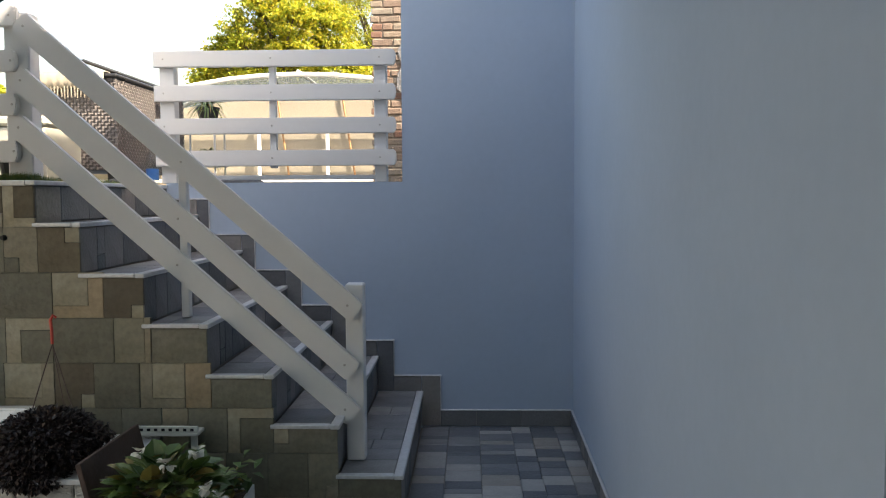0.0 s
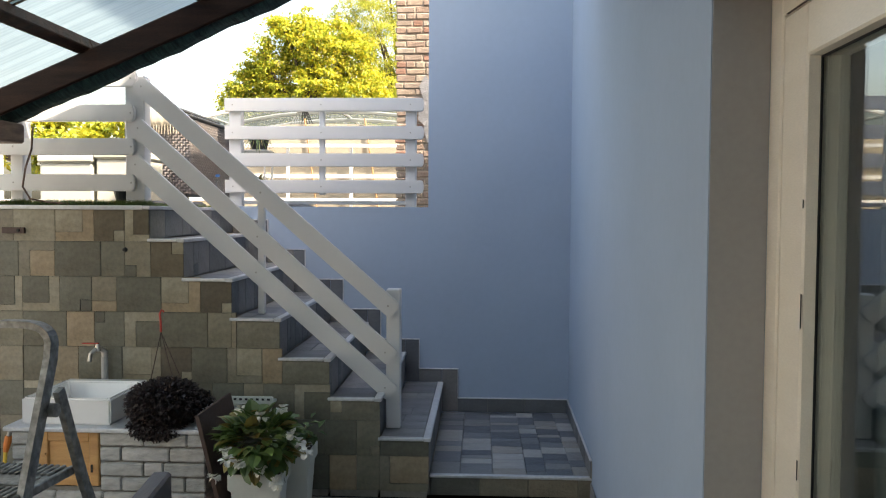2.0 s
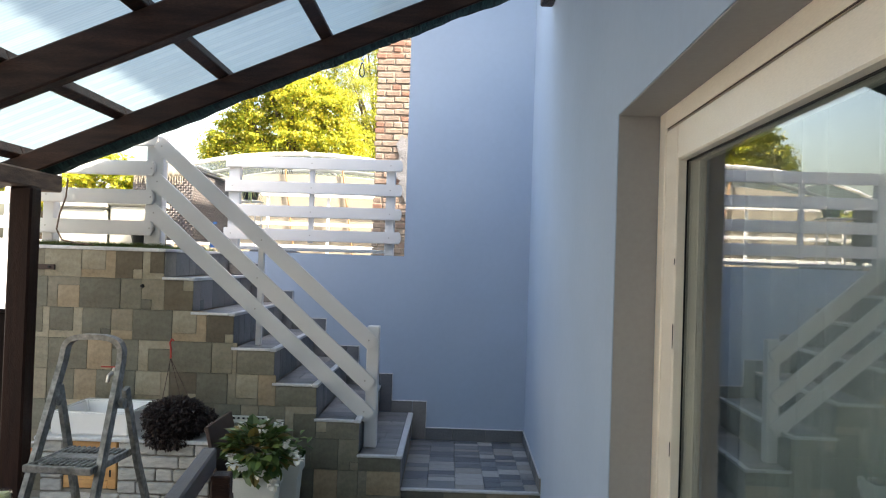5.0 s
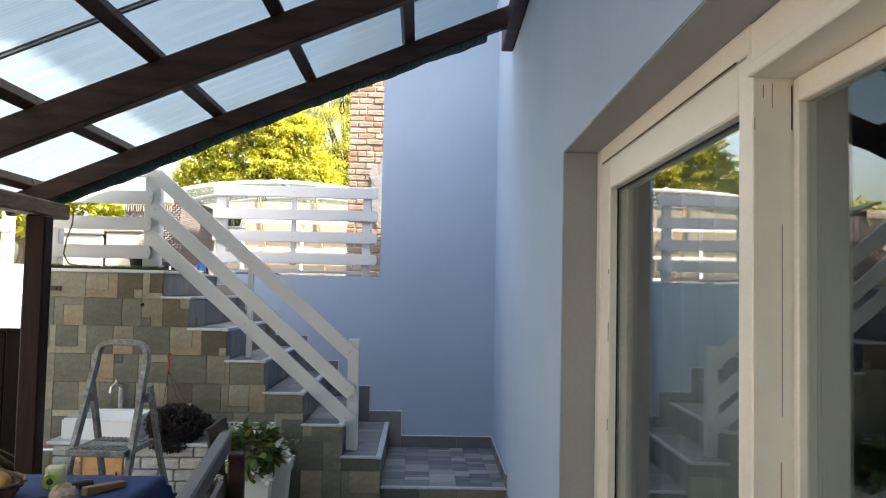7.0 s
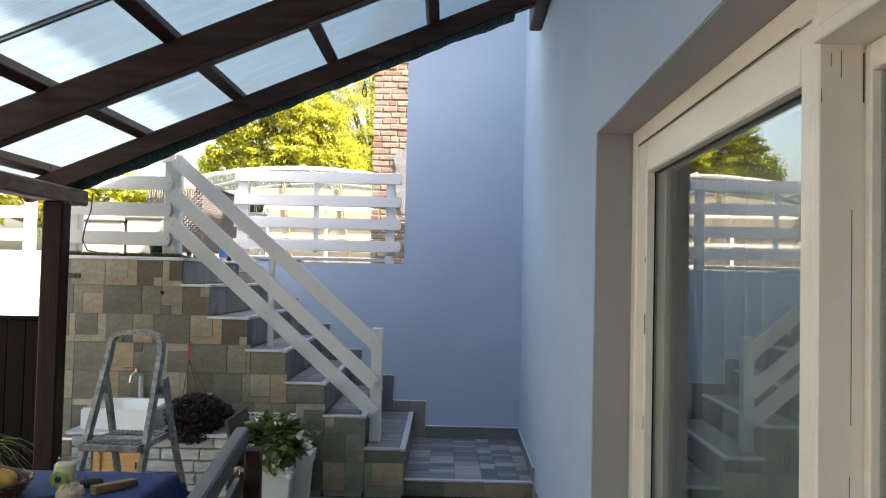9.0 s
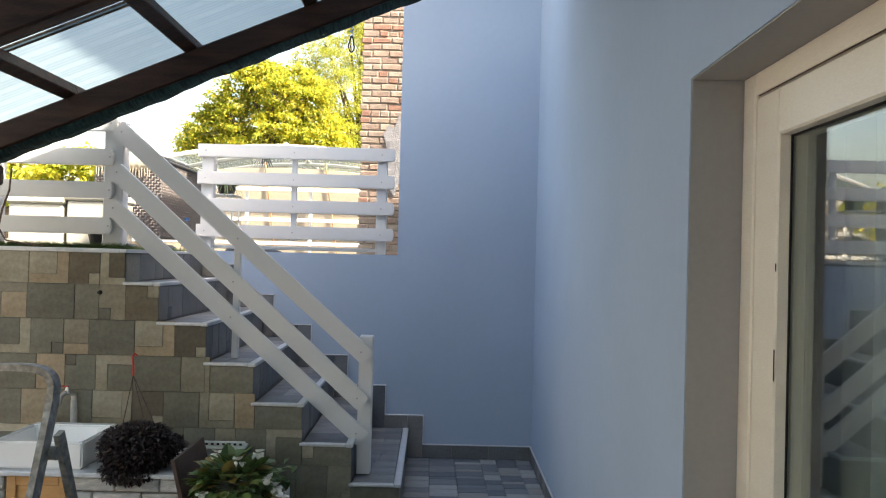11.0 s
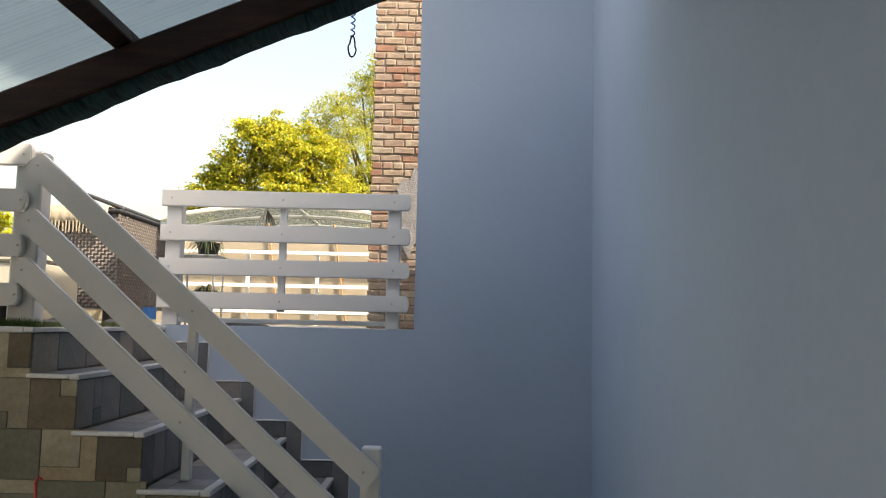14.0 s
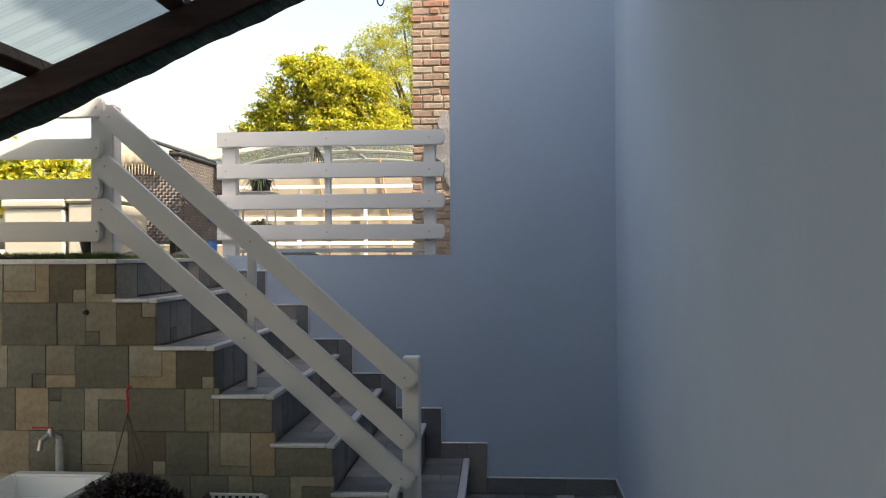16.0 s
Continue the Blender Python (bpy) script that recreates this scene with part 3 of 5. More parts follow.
# shade net, wrapped over the first rafter and sagging under it
bm = bmesh.new()
rows_ = []
for i in range(61):
    x = -2.95 + 2.72 * i / 60
    sag = 0.014 + 0.004 * math.sin(i * 0.7) + 0.003 * math.sin(i * 1.9 + 1) + 0.016 * max(0.0, math.sin(i * 0.11 + 0.4))
    zb = roof_z(x) - 0.130
    rows_.append([bm.verts.new(v) for v in ((x, -1.694, zb - 0.003), (x, -1.68, zb - sag * 0.5), (x, -1.64, zb - sag), (x, -1.57, zb - sag), (x, -1.548, zb - sag * 0.2), (x, -1.552, zb + 0.05), (x, -1.555, zb + 0.12))])
for a, b in zip(rows_, rows_[1:]):
    for k in range(5):
        bm.faces.new((a[k], b[k], b[k + 1], a[k + 1]))
part("shade_net", bm, NET, pergola, "dark green shade net gathered along the edge", smooth=True)

# ---------------------------------------------------------------- white railings


def slat(x0, z0, x1, z1, y, h=0.09, t=0.028, round_end=(True, True)):
    """A flat board along the line of its middle, with rounded ends, standing on edge."""
    d = Vector((x1 - x0, 0, z1 - z0))
    length, ang = d.length, math.atan2(d.z, d.x)
    out = []
    for sgn, e in ((-1, round_end[0]), (1, round_end[1])):
        xs = sgn * length / 2
        if e:
            arc = [(xs - sgn * 0.018 + sgn * 0.018 * math.cos(a), h / 2 * math.sin(a)) for a in (math.pi / 2 * k / 4 for k in range(-4, 5))]
        else:
            arc = [(xs, -h / 2), (xs, h / 2)]
        out += arc if sgn > 0 else list(reversed(arc))
    bm = prism(out, -t / 2, t / 2)
    bmesh.ops.bevel(bm, geom=[e for e in bm.edges if abs(e.verts[0].co.y - e.verts[1].co.y) < 1e-6], offset=0.004, segments=2, affect="EDGES")
    bmesh.ops.transform(bm, matrix=Matrix.Translation(((x0 + x1) / 2, y, (z0 + z1) / 2)) @ Matrix.Rotation(-ang, 4, "Y"), verts=bm.verts)
    return bm


def screw(x, y, z, parent):
    bm = bmesh.new()
    add_lathe(bm, [(0.0001, 0.003), (0.004, 0.002), (0.0055, 0.0)], sides=8)
    bmesh.ops.transform(bm, matrix=Matrix.Translation((x, y, z)) @ Matrix.Rotation(math.pi / 2, 4, "X"), verts=bm.verts)
    part("screw", bm, CHROME, parent)


# railing on the low end wall
rail_end = thing("railing", "white painted wooden railing with four boards on the parapet", "railing")
for xa, xb in ((-1.105, -1.035), (-2.305, -2.22)):
    part("post", boxes(((xa, 0.0, TOP + 0.012), (xb, 0.07, 2.29)), bevel=0.005), WHITE_PAINT, rail_end)
part("baluster", boxes(((-1.69, 0.0, 1.66), (-1.652, 0.035, 2.27)), bevel=0.004), WHITE_PAINT, rail_end)
for z in (2.262, 2.075, 1.893, 1.715):
    part("board", slat(-2.325, z, -0.98, z, -0.018, 0.088, 0.032, (False, True)), WHITE_PAINT, rail_end)
    for x in (-2.27, -1.67, -1.07):
        screw(x, -0.034, z, rail_end)
part("base_board", boxes(((-2.22, 0.02, TOP + 0.03), (-1.105, 0.05, TOP + 0.055)), bevel=0.004), WHITE_PAINT, rail_end)

# stair railing
rail_stair = thing("railing", "white painted wooden stair railing with three sloping boards", "railing")
part("post", boxes(((-1.09, -1.225, TREADS[0] + 0.003), (-1.015, -1.15, 1.14)), bevel=0.005), WHITE_PAINT, rail_stair)
part("baluster", boxes(((-1.77, -1.225, TREADS[3] + 0.003), (-1.735, -1.19, 1.64)), bevel=0.004), WHITE_PAINT, rail_stair)
SL = [((-2.40, 2.215), (-1.035, 1.02)), ((-2.42, 2.0), (-1.05, 0.775)), ((-2.435, 1.81), (-1.05, 0.59))]
for (xa, za), (xb, zb) in SL:
    part("board", slat(xa, za, xb, zb, -1.243, 0.092, 0.032), WHITE_PAINT, rail_stair)
    for f in (0.02, 0.48, 0.97):
        screw(xa + (xb - xa) * f, -1.26, za + (zb - za) * f, rail_stair)

# terrace railing along the retaining wall
rail_terrace = thing("railing", "white painted wooden terrace railing with horizontal boards", "railing")
for xa, xb in ((-2.475, -2.37), (-3.10, -3.03)):
    part("post", boxes(((xa, -1.225, TOP + 0.004), (xb, -1.14, 2.255)), bevel=0.006), WHITE_PAINT, rail_terrace)
for k, z in enumerate((2.235, 2.055, 1.879, 1.690)):
    part("board", slat(-3.17, z, -2.40 - 0.012 * (k > 0), z, -1.243, 0.088, 0.032), WHITE_PAINT, rail_terrace)
    for x in (-2.43, -3.065):
        screw(x, -1.26, z, rail_terrace)
rail_far = thing("railing", "white painted wooden railing above the white wall", "railing")
for x in (-4.22, -5.2, -6.4, -7.6):
    part("post", boxes(((x, 0.36, TOP - 0.012), (x + 0.08, 0.44, 2.2)), bevel=0.005), WHITE_PAINT, rail_far)
for z in (2.15, 1.955, 1.76):
    part("board", slat(-7.6, z, -4.1, z, 0.344, 0.1, 0.032), WHITE_PAINT, rail_far)

# ---------------------------------------------------------------- tiles of the platform, stairs and skirting
rng = random.Random(7)


def piece(name, lo, hi, mat, parent, bevel=0.003):
    """One tile or stone, lying between two corners; its own small mesh about its own middle."""
    c = [(a + b) / 2 for a, b in zip(lo, hi)]
    ob = part(name, boxes(([a - b for a, b in zip(lo, c)], [a - b for a, b in zip(hi, c)]), bevel=bevel), mat, parent)
    ob.location = c
    return ob


def cuts(a, b, mean, least=0.06):
    out, x = [a], a
    while b - x > mean * 1.55:
        x += mean * rng.uniform(0.6, 1.4)
        out.append(x)
    return out + [b]


J = 0.0018
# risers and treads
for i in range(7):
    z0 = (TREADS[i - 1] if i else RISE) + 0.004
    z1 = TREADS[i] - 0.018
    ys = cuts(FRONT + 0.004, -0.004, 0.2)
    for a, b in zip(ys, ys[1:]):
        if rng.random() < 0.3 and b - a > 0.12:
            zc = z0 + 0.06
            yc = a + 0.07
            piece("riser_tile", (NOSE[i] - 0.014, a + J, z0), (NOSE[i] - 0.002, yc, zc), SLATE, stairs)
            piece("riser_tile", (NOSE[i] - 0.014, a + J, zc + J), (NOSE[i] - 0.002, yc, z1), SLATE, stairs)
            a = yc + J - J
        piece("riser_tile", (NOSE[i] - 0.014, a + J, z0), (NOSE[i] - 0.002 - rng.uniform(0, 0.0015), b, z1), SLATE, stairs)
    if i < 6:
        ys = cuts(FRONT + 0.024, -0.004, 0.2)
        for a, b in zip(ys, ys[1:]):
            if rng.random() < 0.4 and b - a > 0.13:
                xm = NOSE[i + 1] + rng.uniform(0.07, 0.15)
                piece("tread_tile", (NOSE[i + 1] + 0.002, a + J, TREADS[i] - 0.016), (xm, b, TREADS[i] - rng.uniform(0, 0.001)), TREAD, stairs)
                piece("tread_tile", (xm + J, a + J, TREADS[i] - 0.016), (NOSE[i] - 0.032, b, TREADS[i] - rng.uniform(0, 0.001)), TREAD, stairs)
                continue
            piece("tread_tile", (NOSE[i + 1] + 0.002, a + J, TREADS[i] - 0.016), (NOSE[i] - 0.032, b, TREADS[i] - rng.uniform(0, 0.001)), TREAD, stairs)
# platform floor, laid in mixed squares
cols = cuts(NOSE[0] + 0.002, -0.012, 0.13)
for xa, xb in zip(cols, cols[1:]):
    ys = cuts(PLAT + 0.022, -0.012, 0.15)
    for a, b in zip(ys, ys[1:]):
        z = RISE - rng.uniform(0, 0.0015)
        if rng.random() < 0.35 and b - a > 0.14 and xb - xa > 0.1:
            yc = a + 0.06
            piece("floor_tile", (xa + J, a + J, RISE - 0.012), (xb, yc, z), FLOOR_TILE, platform)
            a = yc
        piece("floor_tile", (xa + J, a + J, RISE - 0.012), (xb, b, z), FLOOR_TILE, platform)
xs = cuts(NOSE[0] + 0.002, -0.002, 0.2)
for a, b in zip(xs, xs[1:]):
    piece("riser_tile", (a + J, PLAT, G + 0.002), (b, PLAT + 0.012, RISE - 0.015), STONE, platform)
# stepped skirting on the end wall
skirting = structure("baseboard_end_wall", boxes(((-0.746, -0.007, RISE), (-0.012, -0.001, RISE + 0.088))), MORTAR, "stepped slate skirting along the blue end wall", "skirting")
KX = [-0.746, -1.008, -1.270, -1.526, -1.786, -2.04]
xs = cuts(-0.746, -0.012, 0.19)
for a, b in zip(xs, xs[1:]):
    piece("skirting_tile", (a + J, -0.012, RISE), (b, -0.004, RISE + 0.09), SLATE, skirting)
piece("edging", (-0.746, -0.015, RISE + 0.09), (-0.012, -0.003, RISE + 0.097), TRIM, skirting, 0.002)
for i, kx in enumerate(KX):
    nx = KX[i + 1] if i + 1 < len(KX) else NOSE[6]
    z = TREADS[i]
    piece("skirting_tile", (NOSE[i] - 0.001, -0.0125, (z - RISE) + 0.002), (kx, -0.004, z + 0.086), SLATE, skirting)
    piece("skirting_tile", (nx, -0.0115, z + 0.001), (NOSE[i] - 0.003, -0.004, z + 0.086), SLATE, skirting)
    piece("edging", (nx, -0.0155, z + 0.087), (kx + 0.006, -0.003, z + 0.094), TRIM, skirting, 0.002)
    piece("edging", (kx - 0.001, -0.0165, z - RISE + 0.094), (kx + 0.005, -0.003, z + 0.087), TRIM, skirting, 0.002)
skirting2 = structure("baseboard_house_wall", boxes(((-0.006, PLAT - 0.02, RISE), (-0.001, -0.016, RISE + 0.086))), MORTAR, "slate skirting along the blue house wall", "skirting")
skirting2.matrix_world = TURN
ys = cuts(PLAT - 0.02, -0.017, 0.2)
for a, b in zip(ys, ys[1:]):
    piece("skirting_tile", (-0.011, a + J, RISE + 0.001), (-0.003, b, RISE + 0.09), SLATE, skirting2)
piece("edging", (-0.014, PLAT - 0.025, RISE + 0.09), (-0.002, -0.017, RISE + 0.097), TRIM, skirting2, 0.002)
ys = cuts(-3.3, PLAT - 0.026, 0.24)
for a, b in zip(ys, ys[1:]):
    piece("skirting_tile", (-0.011, a + J, G + 0.001), (-0.003, b, G + 0.09), SLATE, skirting2)

# stone cladding of the retaining wall and the stair side
ROW = [TOP - 0.018] + [TOP - 0.18 * k for k in range(1, 9)]


JS = 0.0011      # joints of the cladding


def stone(kind, xa, xb, za, zb):
    d = rng.uniform(0, 0.004)
    piece("stone_tile", (xa + JS, FRONT - d, za + JS), (xb - JS, FRONT + 0.014, zb - JS * 0.5), STONES[kind], wall_stone, 0.0014)


def stone_angle(kind, xa, xb, za, zb, nx, nz, side, low):
    """One stone with a corner cut away, nx wide and nz high; side and low say which corner."""
    xa, xb, za, zb = xa + JS, xb - JS, za + JS, zb - JS * 0.5
    cx, cz = (xa + xb) / 2, (za + zb) / 2
    w, h = (xb - xa) / 2, (zb - za) / 2
    out = [(-w, -h), (w, -h), (w, h - nz), (w - nx, h - nz), (w - nx, h), (-w, h)]
    if low:
        out = [(x, -z) for x, z in reversed(out)]
    if side < 0:
        out = [(-x, z) for x, z in reversed(out)]
    d = rng.uniform(0, 0.004)
    ob = part("stone_tile", prism(out, -0.007 - d, 0.007), STONES[kind], wall_stone)
    ob.location = (cx, FRONT + 0.007, cz)


def ell(kind, inner, xa, xb, za, zb, side, foot, s=0.055):
    """An L of one stone round a smaller tile: side -1 or 1 says where the upright lies, foot whether the bar lies low."""
    t = s * 0.8
    stone_angle(kind, xa, xb, za, zb, xb - xa - s, zb - za - t, -side, not foot)
    xi = (xa + s, xb) if side < 0 else (xa, xb - s)
    stone(inner, *xi, *((za + t, zb) if foot else (za, zb - t)))


def notch(kind, small, xa, xb, za, zb, side, low, s=0.055):
    """A tile with a small square let into one corner."""
    stone_angle(kind, xa, xb, za, zb, s, s, side, low)
    stone(small, *((xa, xa + s) if side < 0 else (xb - s, xb)), *((za, za + s) if low else (zb - s, zb)))


def row(k):
    return max(ROW[k + 1], G + 0.001), ROW[k]


a, b = row(0)
stone("M", -3.13, -2.99, a, b)
stone("L", -2.99, -2.771, a, b)
ell("T", "L", -2.771, -2.568, a, b, 1, True, 0.06)
notch("B", "L", -2.568, -2.41, a, b, 1, True)
ell("L", "B", -2.41, -2.282, a, b, -1, True, 0.045)
a, b = row(1)
stone("G", -3.13, -2.967, a, b)
ell("M", "T", -2.967, -2.777, a, b, -1, False, 0.06)
stone("D", -2.777, -2.535, a, b)
stone("G", -2.535, -2.41, a, b)
notch("M", "D", -2.41, -2.275, a, b, -1, True, 0.06)
notch("B", "L", -2.275, NOSE[5] - 0.002, a, TREADS[5] - 0.016, 1, False, 0.06)
a, b = row(2)
ell("L", "D", -3.13, -2.948, a, b, 1, True, 0.04)
ell("L", "D", -2.948, -2.752, a, b, 1, True, 0.055)
notch("G", "D", -2.752, -2.585, a, b, 1, True, 0.06)
stone("T", -2.585, -2.456, a, a + 0.055)
stone("M", -2.585, -2.456, a + 0.055, b)
stone("D", -2.456, -2.223, a, b)
ell("T", "L", -2.223, -2.02, a, b, 1, True, 0.06)
notch("B", "L", -2.02, NOSE[4] - 0.002, a, TREADS[4] - 0.016, 1, True, 0.05)
a, b = row(3)
stone("G", -3.13, -2.947, a, b)
stone("D", -2.947, -2.718, a, b)
stone("T", -2.718, -2.572, a, b)
notch("G", "D", -2.572, -2.416, a, b, -1, False, 0.055)
ell("L", "D", -2.416, -2.227, a, b, -1, False, 0.06)
stone("D", -2.227, -1.983, a, b)
stone("G", -1.983, -1.86, a, b)
stone("M", -1.86, -1.834, a, b)
stone("G", -1.834, NOSE[3] - 0.002, a, TREADS[3] - 0.016)
stone("M", -1.86, -1.834, b, TREADS[4] - 0.2)
a, b = row(4)
stone("M", -3.13, -2.95, a, b)
stone("D", -2.95, -2.79, a, b)
stone("T", -2.79, -2.658, a, b)
stone("G", -2.658, -2.429, a, b)
ell("M", "L", -2.429, -2.227, a, b, 1, True, 0.05)
notch("B", "L", -2.227, -2.067, a, b, 1, True, 0.055)
stone("D", -2.067, -1.884, a, b)
ell("M", "L", -1.884, -1.704, a, b, -1, True, 0.05)
stone("T", -1.704, -1.60, a, b)
stone("G", -1.60, NOSE[2] - 0.002, a, TREADS[2] - 0.016)
a, b = row(5)
stone("G", -3.13, -2.95, a, b)
ell("L", "D", -2.95, -2.75, a, b, 1, False, 0.05)
for xa, xb, kind in ((-2.75, -2.55, "G"), (-2.55, -2.35, "D"), (-2.35, -2.14, "M"), (-2.14, -1.96, "D"), (-1.96, -1.80, "G"), (-1.80, -1.695, "M"), (-1.695, -1.539, "G")):
    stone(kind, xa, xb, a, b)
ell("L", "D", -1.539, -1.355, a, b, -1, False, 0.05)
notch("G", "L", -1.355, NOSE[1] - 0.002, a, TREADS[1] - 0.016, -1, False, 0.06)
a, b = row(6)
for xa, xb, kind in ((-3.13, -2.95, "M"), (-2.95, -2.75, "G"), (-2.75, -2.5, "D"), (-2.5, -2.2, "G"), (-2.2, -1.95, "D"), (-1.95, -1.72, "G"), (-1.72, -1.55, "M"), (-1.55, -1.38, "D"), (-1.38, -1.22, "D")):
    stone(kind, xa, xb, a, b)
notch("G", "M", -1.22, -1.10, a, b, 1, True, 0.05)
stone("D", -1.10, NOSE[0] - 0.002, a, TREADS[0] - 0.016)
a, b = row(7)
for xa, xb, kind in ((-3.13, -2.9, "G"), (-2.9, -2.6, "M"), (-2.6, -2.3, "D"), (-2.3, -2.0, "G"), (-2.0, -1.72, "M"), (-1.72, -1.5, "G"), (-1.5, -1.36, "D"), (-1.36, -1.22, "T"), (-1.22, -1.10, "G")):
    stone(kind, xa, xb, a, b)
ell("M", "T", -1.10, NOSE[0] - 0.002, a, b, -1, True, 0.05)

# ---------------------------------------------------------------- by the retaining wall
CT = 0.548
counter = thing("counter", "low whitewashed brick counter with a pine door", "counter", (0, 0, G))
counter.location = (0, 0, 0)
part("core", boxes(((-2.70, -1.885, G), (-2.595, -1.425, CT)), ((-2.31, -1.885, G), (-1.835, -1.425, CT)), ((-2.595, -1.885, G), (-2.31, -1.425, 0.29)), ((-2.595, -1.5, 0.29), (-2.31, -1.425, CT))), MORTAR, counter)
for k in range(7):
    zb = CT - 0.068 * k - 0.004
    za = zb - 0.060
    if za < G:
        break
    spans = [(-2.715, -2.598), (-2.308, -1.822)] if za > 0.27 else [(-2.715, -1.822)]
    for a, b in spans:
        xs = [a]
        xx = a + (0.10 if k % 2 else 0.2)
        while xx < b - 0.06:
            xs.append(xx)
            xx += rng.choice((0.2, 0.22, 0.09))
        xs.append(b)
        for p, q in zip(xs, xs[1:]):
            last = abs(q + 1.822) < 1e-6
            piece("brick", (p + 0.005, -1.905 - rng.uniform(0, 0.004), za), (q, -1.80 if last else -1.884, zb), WHITE_BRICK, counter, 0.006)
    for p, q in ((-1.795, -1.60), (-1.592, -1.43)):
        piece("brick", (-1.84, p + (0.05 if k % 2 else 0), za), (-1.822, min(q + (0.05 if k % 2 else 0), -1.43), zb), WHITE_BRICK, counter, 0.006)
part("worktop", boxes(((-2.74, -1.93, CT), (-1.80, -1.41, CT + 0.02)), bevel=0.004), TRIM, counter, "thin pale tiled worktop")
cdoor = part("door", boxes(((-2.592, -1.898, 0.296), (-2.548, -1.87, CT - 0.004)), ((-2.358, -1.898, 0.296), (-2.314, -1.87, CT - 0.004)), ((-2.548, -1.898, 0.296), (-2.358, -1.87, 0.34)), ((-2.548, -1.898, CT - 0.05), (-2.358, -1.87, CT - 0.004)), bevel=0.004), PINE, counter, "small varnished pine door")
part("panel", boxes(((-2.55, -1.885, 0.338), (-2.356, -1.876, CT - 0.048)), bevel=0.003), PINE, cdoor)
part("hinge", boxes(((-2.349, -1.903, 0.36), (-2.341, -1.8981, 0.395))), BLACK_STEEL, cdoor)
part("knob", tube([(-2.56, -1.898, 0.44), (-2.56, -1.915, 0.44)], [0.006, 0.009], 10), PINE, cdoor)

# sink: a thick-walled ceramic trough
SX0, SX1, SY0, SY1, SZ0, SZ1 = -2.682, -2.268, -1.875, -1.44, CT + 0.0205, 0.69
bm = bmesh.new()
o = [bm.verts.new((x, y, z)) for z in (SZ0, SZ1) for x, y in ((SX0, SY0), (SX1, SY0), (SX1, SY1), (SX0, SY1))]
w = 0.022
n_ = [bm.verts.new((x, y, SZ1)) for x, y in ((SX0 + w, SY0 + w), (SX1 - w, SY0 + w), (SX1 - w, SY1 - w * 2.6), (SX0 + w, SY1 - w * 2.6))]
d_ = [bm.verts.new((x, y, SZ0 + 0.03)) for x, y in ((SX0 + w * 2.2, SY0 + w * 2.2), (SX1 - w * 2.2, SY0 + w * 2.2), (SX1 - w * 2.2, SY1 - w * 3.6), (SX0 + w * 2.2, SY1 - w * 3.6))]
bm.faces.new(o[3::-1])
for i in range(4):
    j = (i + 1) % 4
    bm.faces.new((o[i], o[j], o[4 + j], o[4 + i]))
    bm.faces.new((o[4 + i], o[4 + j], n_[j], n_[i]))
    bm.faces.new((n_[i], n_[j], d_[j], d_[i]))
bm.faces.new(d_)
bmesh.ops.recalc_face_normals(bm, faces=bm.faces[:])
bmesh.ops.bevel(bm, geom=bm.edges[:], offset=0.008, segments=3, affect="EDGES")
sink = thing("sink", "white ceramic trough sink standing on the brick counter", "sink")
part("basin", bm, CERAMIC, sink, smooth=False)
bm = bmesh.new()
add_lathe(bm, [(0.0001, 0.004), (0.014, 0.004), (0.018, 0.0)], sides=16)
bmesh.ops.transform(bm, matrix=Matrix.Translation((-2.335, SY1 - 0.066, 0.662)) @ Matrix.Rotation(math.pi / 2, 4, "X"), verts=bm.verts)
part("overflow", bm, CERAMIC, sink)

tap = thing("tap", "brass garden tap with a red lever on a grey standpipe", "tap")
part("standpipe", tube([(-2.505, -1.425, CT + 0.021), (-2.505, -1.425, 0.80)], 0.017, 12), PVC, tap)
part("spout", tube([(-2.505, -1.425, 0.80), (-2.505, -1.428, 0.83), (-2.515, -1.45, 0.845), (-2.53, -1.48, 0.842), (-2.54, -1.50, 0.828), (-2.543, -1.507, 0.79)], [0.015, 0.016, 0.013, 0.012, 0.011, 0.011], 12), CHROME, tap)
part("collar", tube([(-2.522, -1.465, 0.838), (-2.522, -1.465, 0.872)], [0.017, 0.009], 10), CHROME, tap)
part("lever", boxes(((-2.60, -1.473, 0.871), (-2.515, -1.458, 0.877)), bevel=0.002), RED, tap)

hose_tap = thing("hose_tap", "wall tap with an orange connector and yellow hose", "tap")
part("body", tube([(-2.86, -1.392, 0.425), (-2.86, -1.45, 0.425), (-2.89, -1.455, 0.425), (-2.965, -1.46, 0.425), (-2.985, -1.463, 0.417), (-2.99, -1.465, 0.395)], [0.014, 0.014, 0.013, 0.012, 0.012, 0.012], 10), CHROME, hose_tap)
part("lever", boxes(((-2.965, -1.468, 0.446), (-2.925, -1.452, 0.452)), bevel=0.002), RED, hose_tap)
part("connector", tube([(-2.99, -1.465, 0.395), (-2.995, -1.468, 0.36), (-3.005, -1.47, 0.315)], [0.017, 0.019, 0.013], 10), ORANGE, hose_tap)
part("hose", tube([(-3.005, -1.47, 0.315), (-3.005, -1.48, 0.25), (-3.01, -1.5, 0.16), (-2.99, -1.54, 0.103), (-2.93, -1.6, 0.102), (-2.85, -1.62, 0.102)], 0.010, 8), YELLOW, hose_tap)


